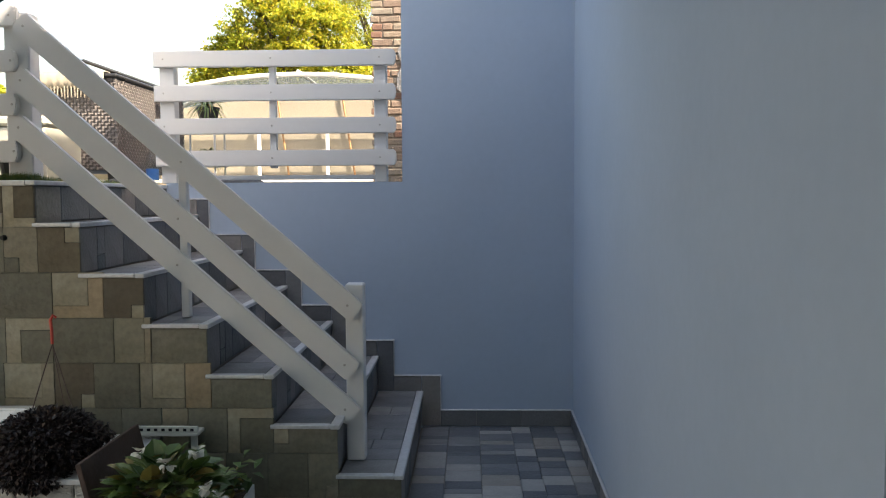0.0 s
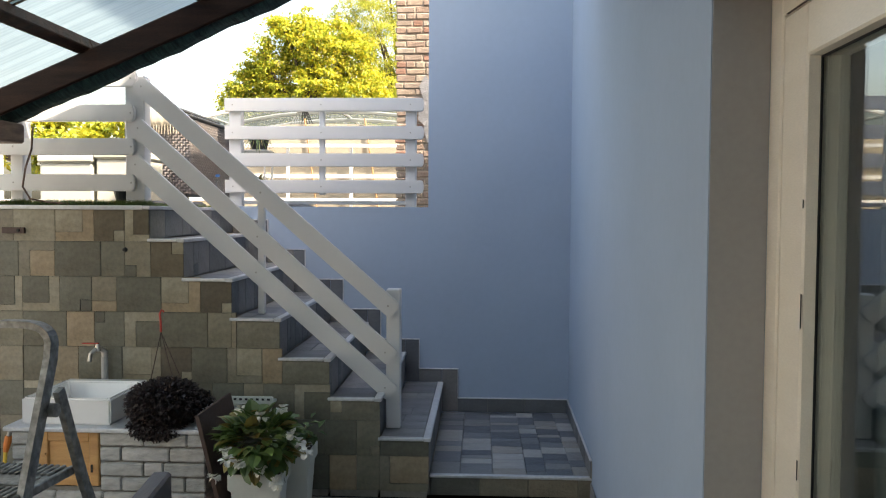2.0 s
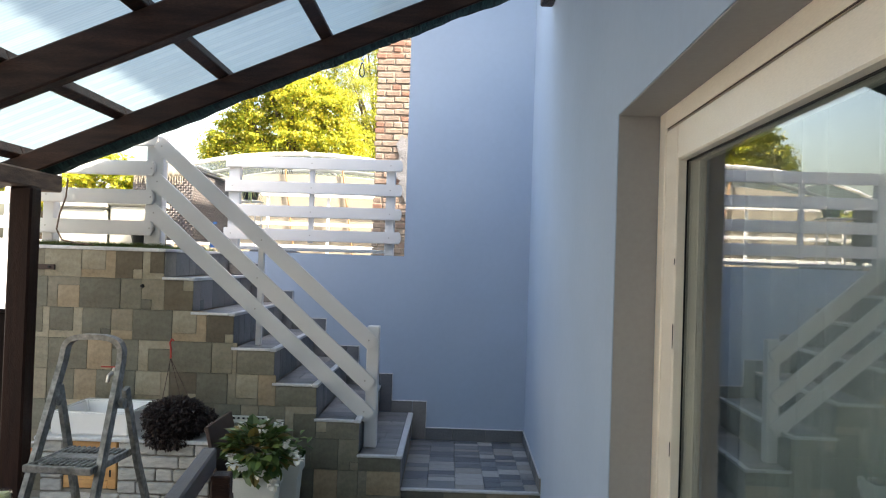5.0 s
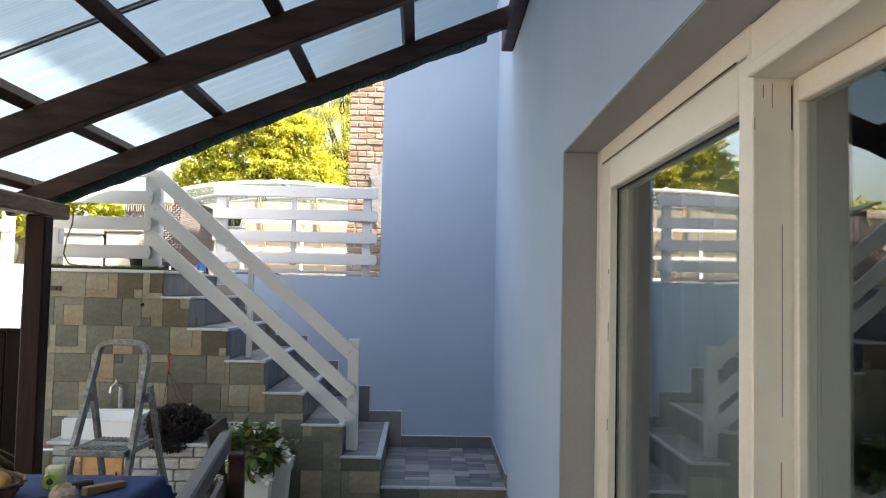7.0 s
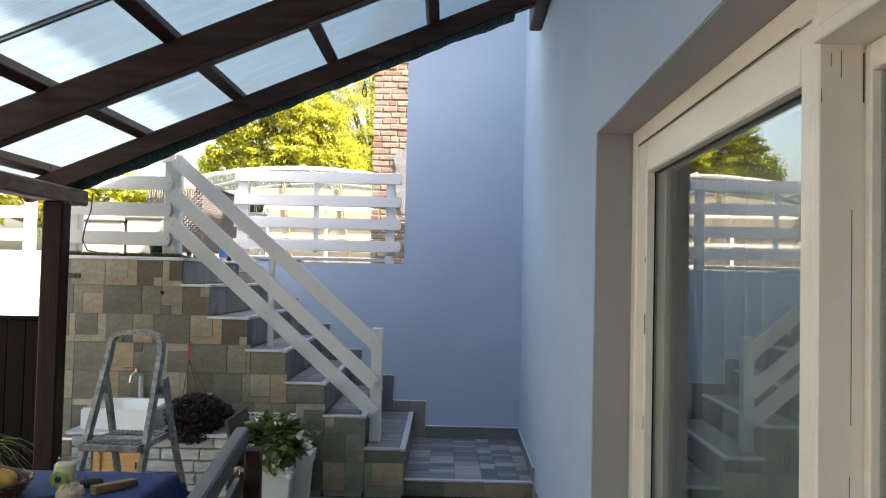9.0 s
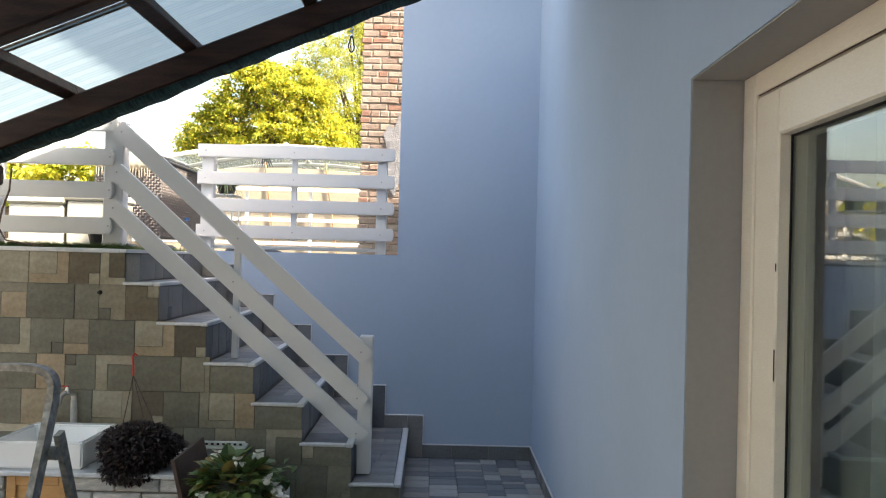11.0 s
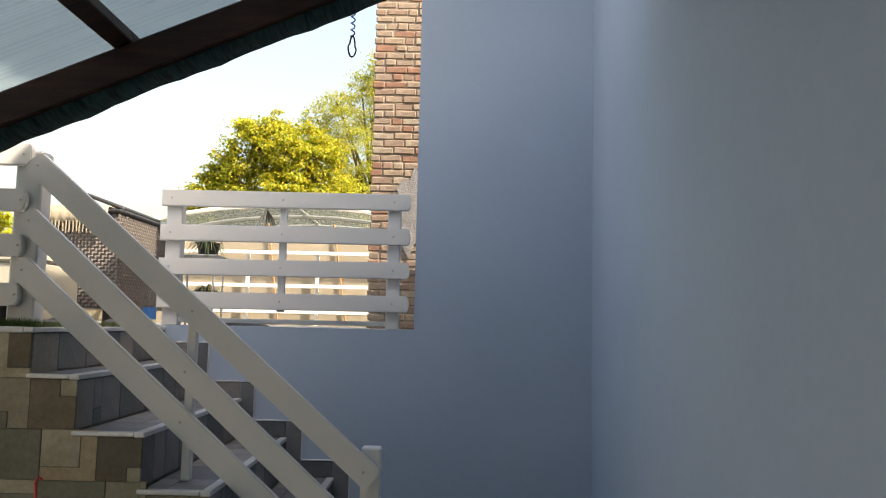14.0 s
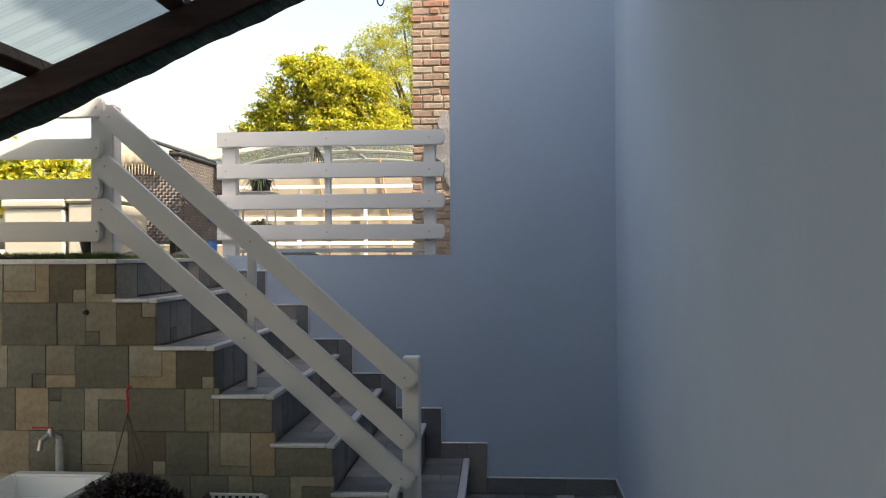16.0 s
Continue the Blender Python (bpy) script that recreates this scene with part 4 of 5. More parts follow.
def foliage(bm, centre, radii, count, length, width, droop=0.2, shell=0.55):
    c = Vector(centre)
    for _ in range(count):
        d = Vector((rng.gauss(0, 1), rng.gauss(0, 1), rng.gauss(0, 1))).normalized()
        r = shell + (1 - shell) * rng.random()
        p = c + Vector([d[k] * radii[k] * r for k in range(3)])
        way = (d + Vector((rng.uniform(-.8, .8), rng.uniform(-.8, .8), rng.uniform(-.8, .6) - droop)))
        add_leaf(bm, p, way, Vector((rng.uniform(-.4, .4), rng.uniform(-.4, .4), 1)), length * rng.uniform(0.7, 1.3), width * rng.uniform(0.7, 1.3))


def sprig(bm, at, count, spread, height, length, width):
    """Leafy stems that fan out of one point."""
    a = Vector(at)
    for _ in range(count):
        ang = rng.uniform(0, 2 * math.pi)
        tip = a + Vector((math.cos(ang) * spread * rng.random(), math.sin(ang) * spread * rng.random(), height * rng.uniform(0.4, 1)))
        for k in range(7):
            p = a.lerp(tip, 0.35 + 0.65 * k / 6)
            add_leaf(bm, p, Vector((rng.uniform(-1, 1), rng.uniform(-1, 1), rng.uniform(-0.3, 0.5))), Vector((0, 0, 1)), length * rng.uniform(.7, 1.2), width * rng.uniform(.7, 1.2))


# hanging basket plant set down on the counter
hanging = thing("hanging_plant", "bushy dark purple hanging plant resting on the counter", "plant")
bm = bmesh.new()
add_lathe(bm, [(0.0001, CT + 0.021), (0.09, CT + 0.021), (0.125, CT + 0.11), (0.13, CT + 0.112), (0.12, CT + 0.10), (0.0001, CT + 0.10)], (-2.03, -1.74, 0), 20)
part("pot", bm, BLACK_PLASTIC, hanging)
bm = bmesh.new()
foliage(bm, (-2.04, -1.80, 0.66), (0.178, 0.17, 0.108), 9500, 0.018, 0.014, shell=0.5)
foliage(bm, (-2.05, -1.90, 0.575), (0.13, 0.06, 0.06), 2200, 0.017, 0.013, 0.5)
for _ in range(26):
    ang = rng.uniform(math.pi * 0.9, math.pi * 2.1)
    foliage(bm, (-2.03 + 0.17 * math.cos(ang), -1.76 + 0.17 * math.sin(ang), 0.60 + rng.uniform(-.03, .14)), (0.03, 0.03, 0.026), 44, 0.017, 0.013, 0.4, 0.1)
part("foliage", bm, PURPLE_LEAF, hanging)
for dx, dy in ((-0.12, -0.02), (0.10, -0.04), (-0.02, 0.1)):
    part("hanger", tube([(-2.03 + dx, -1.74 + dy, CT + 0.11), (-2.21, -1.43, 0.93)], 0.0022, 5), RUST_BOARD, hanging)
bm = tube([(-2.21, -1.43, 0.93), (-2.213, -1.425, 0.985), (-2.222, -1.415, 1.02), (-2.215, -1.408, 1.04), (-2.205, -1.402, 1.03)], 0.006, 6)
part("hook", bm, RED, hanging, "red plastic hook")

# brown board leaning on the counter's end
board = thing("board", "dark brown board leaning against the end of the counter", "board")
part("plank", prism([(-1.800, 0.675), (-1.782, 0.680), (-1.640, G + 0.001), (-1.658, G + 0.001)], -2.10, -1.66, 0.002), RUST_BOARD, board)


def planter(at, w, h, turn, label):
    p = thing("planter", label, "planter", at, turn=turn)
    bm = bmesh.new()
    prof = [(0.72, 0.0), (0.90, 0.80), (0.90, 0.805), (1.0, 0.806), (1.0, 1.0), (0.92, 1.0), (0.90, 0.9)]
    rings = []
    for s, z in prof:
        e = w / 2 * s
        rings.append([bm.verts.new((x * e, y * e, z * h)) for x, y in ((-1, -1), (1, -1), (1, 1), (-1, 1))])
    for a, b in zip(rings, rings[1:]):
        for k in range(4):
            bm.faces.new((a[k], a[(k + 1) % 4], b[(k + 1) % 4], b[k]))
    bm.faces.new(list(reversed(rings[0])))
    bm.faces.new(rings[-1])
    bmesh.ops.bevel(bm, geom=[e for e in bm.edges if e.calc_length() > 0.01], offset=0.004, segments=2, affect="EDGES")
    part("body", bm, POT_WHITE, p)
    part("soil", boxes(((-w * 0.43, -w * 0.43, h * 0.9 + 0.001), (w * 0.43, w * 0.43, h * 0.94))), SOIL, p)
    return p


p1 = planter((-1.535, -2.05, G), 0.225, 0.36, 4, "square pale plastic planter with white flowering begonias")
bm = tube([(0, -0.113, 0.13), (0, -0.118, 0.13)], 0.03, 16)
part("badge", bm, TRIM, p1, "round pale badge")
bm = bmesh.new()
for _ in range(330):
    d = Vector((rng.gauss(0, 1), rng.gauss(-0.15, 1), rng.gauss(0.25, 0.8))).normalized()
    r = 0.45 + 0.6 * rng.random() ** 0.6
    p = Vector((d.x * 0.15 * r, d.y * 0.14 * r, 0.462 + d.z * 0.125 * r))
    add_round_leaf(bm, p, d + Vector((rng.uniform(-.7, .7), rng.uniform(-.7, .7), rng.uniform(-.5, .2))), Vector((rng.uniform(-.3, .3), rng.uniform(-.3, .3), 1)), rng.uniform(0.045, 0.085), rng.uniform(0.038, 0.066))
part("foliage", bm, GREEN_LEAF, p1)
bm = bmesh.new()
for cx, cy, cz in ((-.08, -.18, .42), (-.10, -.11, .44), (-.04, -.15, .40), (.03, -.13, .36), (.16, -.05, .45), (.13, -.08, .50), (.17, .0, .40), (.02, -.05, .56), (-.08, .02, .57), (.08, .02, .57), (-.16, -.05, .30), (.09, -.14, .31), (.19, -.1, .42)):
    cx, cy, cz = cx * 1.12, cy * 1.22, cz + 0.035
    for k in range(11):
        d = Vector((rng.uniform(-1, 1), rng.uniform(-1.2, .3), rng.uniform(-1, 1))).normalized()
        add_round_leaf(bm, Vector((cx, cy, cz)) + d * 0.008, d, Vector((0, 0, 1)), 0.026, 0.028)
part("blossom", bm, PETAL, p1, "white begonia blossoms")
p2 = planter((-1.475, -1.735, G), 0.215, 0.36, 2, "square pale plastic planter standing by the clad wall")
bm = bmesh.new()
for _ in range(10):
    sprig(bm, (rng.uniform(-.06, .06), rng.uniform(-.06, .06), 0.33), 2, 0.16, 0.17, 0.05, 0.035)
part("foliage", bm, GREEN_LEAF, p2)
tray = thing("tray", "white slotted plastic tray behind the planters", "tray", (0, 0, 0))
part("body", boxes(((-1.86, -1.50, 0.585), (-1.62, -1.42, 0.60)), ((-1.86, -1.50, 0.60), (-1.62, -1.49, 0.625)), ((-1.66, -1.47, G), (-1.64, -1.44, 0.585)), ((-1.84, -1.47, G), (-1.82, -1.44, 0.585)), bevel=0.003), POT_WHITE, tray)
# solid dark boxes on the rim stand in for the shaded slot openings
for k in range(8):
    part("slot", boxes(((-1.845 + 0.028 * k, -1.502, 0.606), (-1.832 + 0.028 * k, -1.5005, 0.616))), LEATHER_DARK, tray)

# ---------------------------------------------------------------- step ladder
lad = thing("step_ladder", "worn aluminium folding step ladder with a ribbed tread", "ladder", (-1.80, -3.40, 0), turn=-4)
W = 0.101


def front_at(z):
    return -0.42 * (1.18 - z) if z < 1.18 else 0.0


legs = []
for s in (-1, 1):
    pts = [(s * (W + 0.035 * (1.18 - z)), front_at(z), z) for z in (G, 0.4, 0.7, 0.95, 1.10, 1.16)]
    legs.append(pts)
arc = [(W * math.copysign(abs(math.cos(a)) ** 0.6, math.cos(a)), 0.0, 1.17 + 0.075 * math.sin(a) ** 0.6) for a in (math.pi * k / 16 for k in range(1, 16))]


def rail_bar(points, w, d):
    """A rectangular bar along points in one piece."""
    bm = bmesh.new()
    rings = []
    pts = [Vector(p) for p in points]
    for i, p in enumerate(pts):
        t = (pts[min(i + 1, len(pts) - 1)] - pts[max(i - 1, 0)]).normalized()
        yv = Vector((0, 1, 0)) - t * t.y
        yv.normalize()
        xv = yv.cross(t).normalized()
        rings.append([bm.verts.new(p + xv * a * w / 2 + yv * b * d / 2) for a, b in ((-1, -1), (1, -1), (1, 1), (-1, 1))])
    for a, b in zip(rings, rings[1:]):
        for k in range(4):
            bm.faces.new((a[k], a[(k + 1) % 4], b[(k + 1) % 4], b[k]))
    bm.faces.new(list(reversed(rings[0])))
    bm.faces.new(rings[-1])
    bmesh.ops.recalc_face_normals(bm, faces=bm.faces[:])
    return bm


hoop = legs[1] + [(x, y, z) for x, y, z in arc] + list(reversed(legs[0]))
part("front_frame", rail_bar(hoop, 0.018, 0.036), ALU, lad, smooth=False)
for s in (-1, 1):
    part("rear_leg", rail_bar([(s * (W + 0.016), 0.0, 1.075), (s * (W + 0.022), 0.10, 0.8), (s * (W + 0.06), 0.40, G)], 0.016, 0.03), ALU, lad)
    part("pivot", tube([(s * (W - 0.004), -0.03, 1.03), (s * (W + 0.03), -0.03, 1.03)], 0.018, 12), ALU, lad)
    part("foot", boxes(((s * (W + 0.04) - 0.016, -0.485, G), (s * (W + 0.04) + 0.016, -0.435, G + 0.03)), bevel=0.004), BLACK_PLASTIC, lad)
part("cross_bar", boxes(((-W - 0.03, 0.24, 0.42), (W + 0.03, 0.252, 0.445))), ALU, lad)
tz = 0.855
tread = part("tread", boxes(((-W - 0.012, -0.205, tz - 0.024), (W + 0.012, -0.188, tz)), ((-W - 0.012, -0.188, tz - 0.012), (W + 0.012, 0.075, tz - 0.004)), ((-W - 0.012, -0.188, tz - 0.024), (-W, 0.075, tz)), ((W, -0.188, tz - 0.024), (W + 0.012, 0.075, tz)), bevel=0.003), ALU, lad)
for k in range(11):
    for ya, yb in ((-0.182, -0.105), (-0.01, 0.068)):
        xk = -W + 0.012 + k * (2 * W - 0.024) / 10
        part("rib", boxes(((xk - 0.005, ya, tz - 0.004), (xk + 0.005, yb, tz + 0.003)), bevel=0.002), ALU, tread)
part("plate", boxes(((-W + 0.02, -0.09, tz - 0.004), (W - 0.02, -0.025, tz + 0.001)), bevel=0.002), ALU, tread)
part("tread", boxes(((-W - 0.028, front_at(0.5) - 0.06, 0.475), (W + 0.028, front_at(0.5) + 0.10, 0.5)), bevel=0.004), ALU, lad)

# ---------------------------------------------------------------- table with cloth, and bench
TT = 0.822
table = thing("table", "garden table under a navy blue cloth", "table")
part("tabletop", boxes(((-2.68, -4.95, TT - 0.03), (-1.50, -3.86, TT - 0.005)), bevel=0.005), RAW_WOOD, table)
for x, y in ((-2.6, -4.85), (-1.58, -4.85), (-2.6, -3.96), (-1.58, -3.96)):
    part("leg", boxes(((x - 0.03, y - 0.03, G), (x + 0.03, y + 0.03, TT - 0.03)), bevel=0.005), RAW_WOOD, table)
bm = bmesh.new()
X0, X1, Y0, Y1 = -2.70, -1.487, -4.97, -3.845
nx_, ny_ = 46, 46
grid = []
for i in range(nx_ + 1):
    col = []
    for j in range(ny_ + 1):
        u, v = -0.14 + 1.28 * i / nx_, -0.14 + 1.28 * j / ny_
        px_ = X0 + (X1 - X0) * min(max(u, 0), 1)
        py_ = Y0 + (Y1 - Y0) * min(max(v, 0), 1)
        ou = max(0, -u, u - 1) * (X1 - X0)
        ov = max(0, -v, v - 1) * (Y1 - Y0)
        drop = max(ou, ov)
        fold = 0.012 * math.sin((px_ + py_) * 34) + 0.008 * math.sin(px_ * 17 - py_ * 23)
        out_ = 0.004 + 0.35 * min(ou, ov) + (0.06 * drop + fold * min(1, drop / 0.1))
        if ou > 0:
            px_ += math.copysign(out_, u - 0.5)
        if ov > 0:
            py_ += math.copysign(out_, v - 0.5)
        z = TT - drop + 0.0015 * math.sin(i * 1.3) * math.cos(j * 0.9)
        col.append(bm.verts.new((px_, py_, z)))
    grid.append(col)
for i in range(nx_):
    for j in range(ny_):
        bm.faces.new((grid[i][j], grid[i + 1][j], grid[i + 1][j + 1], grid[i][j + 1]))
cloth = part("tablecloth", bm, BLUE_CLOTH, None, smooth=True)
sol = cloth.modifiers.new("thick", "SOLIDIFY")
sol.thickness = 0.002
tagged(cloth, "navy blue cloth draped over the garden table", "tablecloth")

# on the table
jar = thing("jar", "clear glass preserving jar with pale contents", "jar", (-1.66, -4.225, TT + 0.002))
jar.scale = (0.93, 0.93, 1.02)
bm = bmesh.new()
add_lathe(bm, [(0.0001, 0), (0.038, 0.0), (0.044, 0.006), (0.045, 0.095), (0.042, 0.108), (0.037, 0.114), (0.037, 0.122), (0.039, 0.124), (0.037, 0.131)], sides=32)
part("glass", bm, JAR_GLASS, jar, smooth=True)
FLAKES = material("pale_flakes", (0.66, 0.50, 0.36), 0.9, second=(0.54, 0.38, 0.25), scale=60, mix=0.8, bump=0.5)
bm = bmesh.new()
add_lathe(bm, [(0.0001, 0.004), (0.036, 0.004), (0.0415, 0.01), (0.0418, 0.034), (0.034, 0.044), (0.020, 0.050), (0.0001, 0.048)], sides=24)
for v in bm.verts:
    if v.co.z > 0.03:
        v.co.z += 0.010 * noise.noise(v.co * 45)
for _ in range(26):
    a, r = rng.uniform(0, 6.28), 0.03 * math.sqrt(rng.random())
    m = Matrix.Translation((r * math.cos(a), r * math.sin(a), rng.uniform(0.042, 0.052))) @ Euler((rng.uniform(0, 3), rng.uniform(0, 3), 0)).to_matrix().to_4x4()
    add_box(bm, (-0.007, -0.005, -0.003), (0.007, 0.005, 0.003), 0.001, m)
part("contents", bm, FLAKES, jar, "pale tan flakes")
wood = thing("wood_offcut", "short sawn wood offcut lying on the cloth", "wood", (-1.60, -4.065, TT + 0.002), turn=63)
part("block", prism([(-0.078, 0.0), (0.078, 0.0), (0.078, 0.017), (-0.078, 0.027)], -0.014, 0.014, 0.002), RAW_WOOD, wood)
tape = thing("tape_roll", "lime green tape roll standing on edge", "tape", (-1.775, -4.05, TT + 0.026), turn=10)
bm = bmesh.new()
add_lathe(bm, [(0.010, -0.012), (0.024, -0.012), (0.025, 0.0), (0.024, 0.012), (0.010, 0.012)], sides=20)
bmesh.ops.transform(bm, matrix=Matrix.Rotation(math.pi / 2, 4, "X"), verts=bm.verts)
part("roll", bm, LIME, tape)
bm = tube([(0, -0.0125, 0), (0, 0.0125, 0)], 0.0105, 14)
part("core", bm, BLACK_PLASTIC, tape)
foam = thing("foam_block", "small pale yellow foam block on the cloth", "foam", (-1.785, -3.99, TT + 0.002), turn=12)
part("block", boxes(((-0.03, -0.02, 0), (0.03, 0.02, 0.06)), bevel=0.006), FOAM, foam)
dark_tool = thing("tool", "dark hand tool behind the jar", "tool", (-1.665, -4.06, TT + 0.02), turn=30)
part("handle", tube([(-0.06, 0, 0), (0.0, 0, 0), (0.025, 0, 0)], [0.010, 0.016, 0.013], 10), BLACK_PLASTIC, dark_tool)
for k in range(4):
    nail = thing("nail", "steel nail lying on the cloth", "nail", (-1.755 + 0.014 * k, -4.17 + 0.012 * (k % 2), TT + 0.005), group="nails on the table", turn=20 + 15 * k)
    part("shank", tube([(-0.022, 0, 0), (0.022, 0, 0)], 0.0016, 5), BLACK_STEEL, nail)
basket = thing("basket", "brown wicker basket filled with yellow gourds", "basket", (-1.925, -4.19, TT + 0.002))
basket.scale = (1, 1, 0.85)
bm = bmesh.new()
for k in range(8):
    r = 0.090 + 0.005 * k
    pts = [((r + 0.003 * (-1) ** (a + k)) * math.cos(2 * math.pi * a / 28), (r + 0.003 * (-1) ** (a + k)) * math.sin(2 * math.pi * a / 28), 0.006 + 0.008 * k) for a in range(29)]
    add_tube(bm, pts, 0.006, 5)
add_lathe(bm, [(0.0001, 0.002), (0.093, 0.002), (0.126, 0.066)], sides=28)
part("weave", bm, WICKER, basket)
bm = tube([(0.126 * math.cos(a), 0.0, 0.066 + 0.045 * math.sin(a)) for a in (math.pi * k / 14 for k in range(0, 8))], 0.005, 6)
part("handle", bm, WICKER, basket)
GOURD = material("yellow_gourd", (0.70, 0.24, 0.015), 0.45, second=(0.70, 0.48, 0.10), scale=14, mix=0.8, bump=0.2)
for k, (gx, gy, gz, s) in enumerate(((-0.05, -0.03, 0.08, 1.0), (0.045, 0.0, 0.085, 0.85), (0.0, 0.06, 0.08, 0.9), (0.01, -0.07, 0.085, 0.75))):
    g = thing("gourd", "ribbed yellow ornamental gourd in the basket", "gourd", (-1.925 + gx, -4.19 + gy, TT + gz - 0.032), group="gourds in the basket", turn=40 * k)
    bm = bmesh.new()
    for ring in (0,):
        rr = []
        for a in range(9):
            th = math.pi * a / 8
            rr.append([bm.verts.new((s * 0.052 * math.sin(th) * (1 + 0.08 * math.cos(6 * ph)) * math.cos(ph) + 1e-5 * math.cos(ph), s * 0.052 * math.sin(th) * (1 + 0.08 * math.cos(6 * ph)) * math.sin(ph) + 1e-5 * math.sin(ph), -s * 0.04 * math.cos(th))) for ph in (2 * math.pi * b / 24 for b in range(24))])
        for a, b in zip(rr, rr[1:]):
            for q in range(24):
                bm.faces.new((a[q], a[(q + 1) % 24], b[(q + 1) % 24], b[q]))
    part("flesh", bm, GOURD, g, smooth=True)
    part("stem", tube([(0, 0, s * 0.038), (0.004, 0.003, s * 0.06)], [0.006, 0.004], 6), RAW_WOOD, g)

bench = thing("bench", "dark grey-brown wooden garden bench beside the table", "bench", (-1.31, -3.62, 0), turn=7)
part("top_rail", boxes(((-0.045, -1.75, 0.865), (0.0, 0.02, 0.932)), bevel=0.006), GREY_BENCH, bench)
part("back_board", boxes(((-0.035, -1.70, 0.66), (-0.012, -0.05, 0.77)), bevel=0.004), GREY_BENCH, bench)
for y in (-0.07, -1.70):
    part("back_post", boxes(((-0.002, y, G), (0.055, y + 0.07, 0.865)), bevel=0.005), DARK_WOOD, bench)
    part("front_leg", boxes(((-0.42, y, G), (-0.36, y + 0.06, 0.5)), bevel=0.005), DARK_WOOD, bench)
    part("seat_bearer", boxes(((-0.36, y + 0.01, 0.44), (-0.002, y + 0.05, 0.5)), bevel=0.004), DARK_WOOD, bench)
for k in range(3):
    part("seat_board", boxes(((-0.42 + 0.14 * k, -1.72, 0.5), (-0.30 + 0.14 * k, 0.0, 0.525)), bevel=0.004), GREY_BENCH, bench)

# timber screen beyond the post; its near-black colour stands in for deep shade
screen = thing("timber_screen", "timber screen beside the roof post, coloured near black for deep shade", "screen")
for k in range(12):
    part("plank", boxes(((-4.70 + 0.125 * k, -1.02, G), (-4.58 + 0.125 * k, -0.995, 1.13)), bevel=0.004), PANEL_SHADED, screen)
part("cap", boxes(((-4.72, -1.035, 1.131), (-3.18, -0.98, 1.155)), bevel=0.004), PANEL_SHADED, screen)

# ---------------------------------------------------------------- beyond the terrace
brick_house = structure("wall_brick", boxes(((-1.59, 4.223, TOP - 0.02), (4.0, 4.6, 7.4))), BRICK_MORTAR, "old brick house wall with rough joints", "wall")
for row in range(72):
    z = TOP + 0.081 * row
    if z > 7.2:
        break
    xx = -1.61 - (0.0 if row % 2 else 0.11)
    while xx < -0.6:
        w = rng.choice((0.23, 0.23, 0.115, 0.2))
        a, b = max(xx, -1.615 - rng.uniform(0, 0.012)), xx + w
        if b - a > 0.03:
            ob = piece("brick", (a, 4.203 + rng.uniform(0, 0.014), z + rng.uniform(-.004, .004)), (b - rng.uniform(0.006, 0.016), 4.25, z + 0.069 + rng.uniform(-.006, .004)), BRICK, brick_house, 0.009)
            ob.rotation_euler = (0, rng.gauss(0, 0.012), rng.gauss(0, 0.012))
        xx += w
bm = bmesh.new()
n = 22
cen = bm.verts.new((-1.17, 4.19, 2.75))
ring = [bm.verts.new((-1.17 + (0.16 + 0.04 * math.sin(k * 2.3)) * math.cos(2 * math.pi * k / n), 4.197, 2.8 + (0.42 + 0.1 * math.sin(k * 1.7)) * math.sin(2 * math.pi * k / n))) for k in range(n)]
for k in range(n):
    bm.faces.new((cen, ring[k], ring[(k + 1) % n]))
ob = part("cement_patch", bm, GREY_PATCH, brick_house)
sm = ob.modifiers.new("thick", "SOLIDIFY")
sm.thickness = 0.012

# pool enclosure: arched hoops with milky sheets and white rails
pool = thing("pool_enclosure", "arched translucent pool enclosure with white rails", "pool cover")
AX, AW, AH, AZ = -2.65, 2.75, 1.06, 1.92


def hoop_pts(y, grow=0.0, k=20):
    return [(AX + (AW + grow) * math.cos(a), y, AZ + (AH + grow) * math.sin(a)) for a in (math.pi * i / k for i in range(k + 1))]


HY = [5.2, 6.2, 7.2, 8.2]
for y in HY:
    part("hoop", tube(hoop_pts(y), 0.028, 6), ALU_WHITE, pool)
for ya, yb in zip(HY, HY[1:]):
    bm = bmesh.new()
    A, B = [bm.verts.new(p) for p in hoop_pts(ya, 0.03)], [bm.verts.new(p) for p in hoop_pts(yb, 0.03)]
    for i in range(20):
        bm.faces.new((A[i], B[i], B[i + 1], A[i + 1]))
    part("sheet", bm, POOL_SHEET, pool, smooth=True)
bm = bmesh.new()
A = [bm.verts.new((x, y, AZ + (z - AZ) * 0.74)) for x, y, z in hoop_pts(5.23)]
c0, c1 = bm.verts.new((AX + AW, 5.23, TOP)), bm.verts.new((AX - AW, 5.23, TOP))
bm.faces.new([c0] + A + [c1])
part("front_sheet", bm, TARP, pool, "beige front sheet")
for z in (2.41, 2.02, 1.72):
    part("rail", boxes(((-5.3, 5.1, z - 0.022), (-1.4, 5.14, z + 0.022)), bevel=0.004), ALU_WHITE, pool)
for x in (-3.12, -2.3, -4.4, -5.25):
    part("upright", boxes(((x - 0.02, 5.141, TOP - 0.01), (x + 0.02, 5.18, 2.41)), bevel=0.003), ALU_WHITE, pool)
for x, l in ((-2.75, 0.16), (-1.95, 0.18)):
    part("strut", tube([(x, 5.2, TOP), (x - l, 5.2, AZ + AH * 0.8)], 0.013, 6), RAW_WOOD, pool)
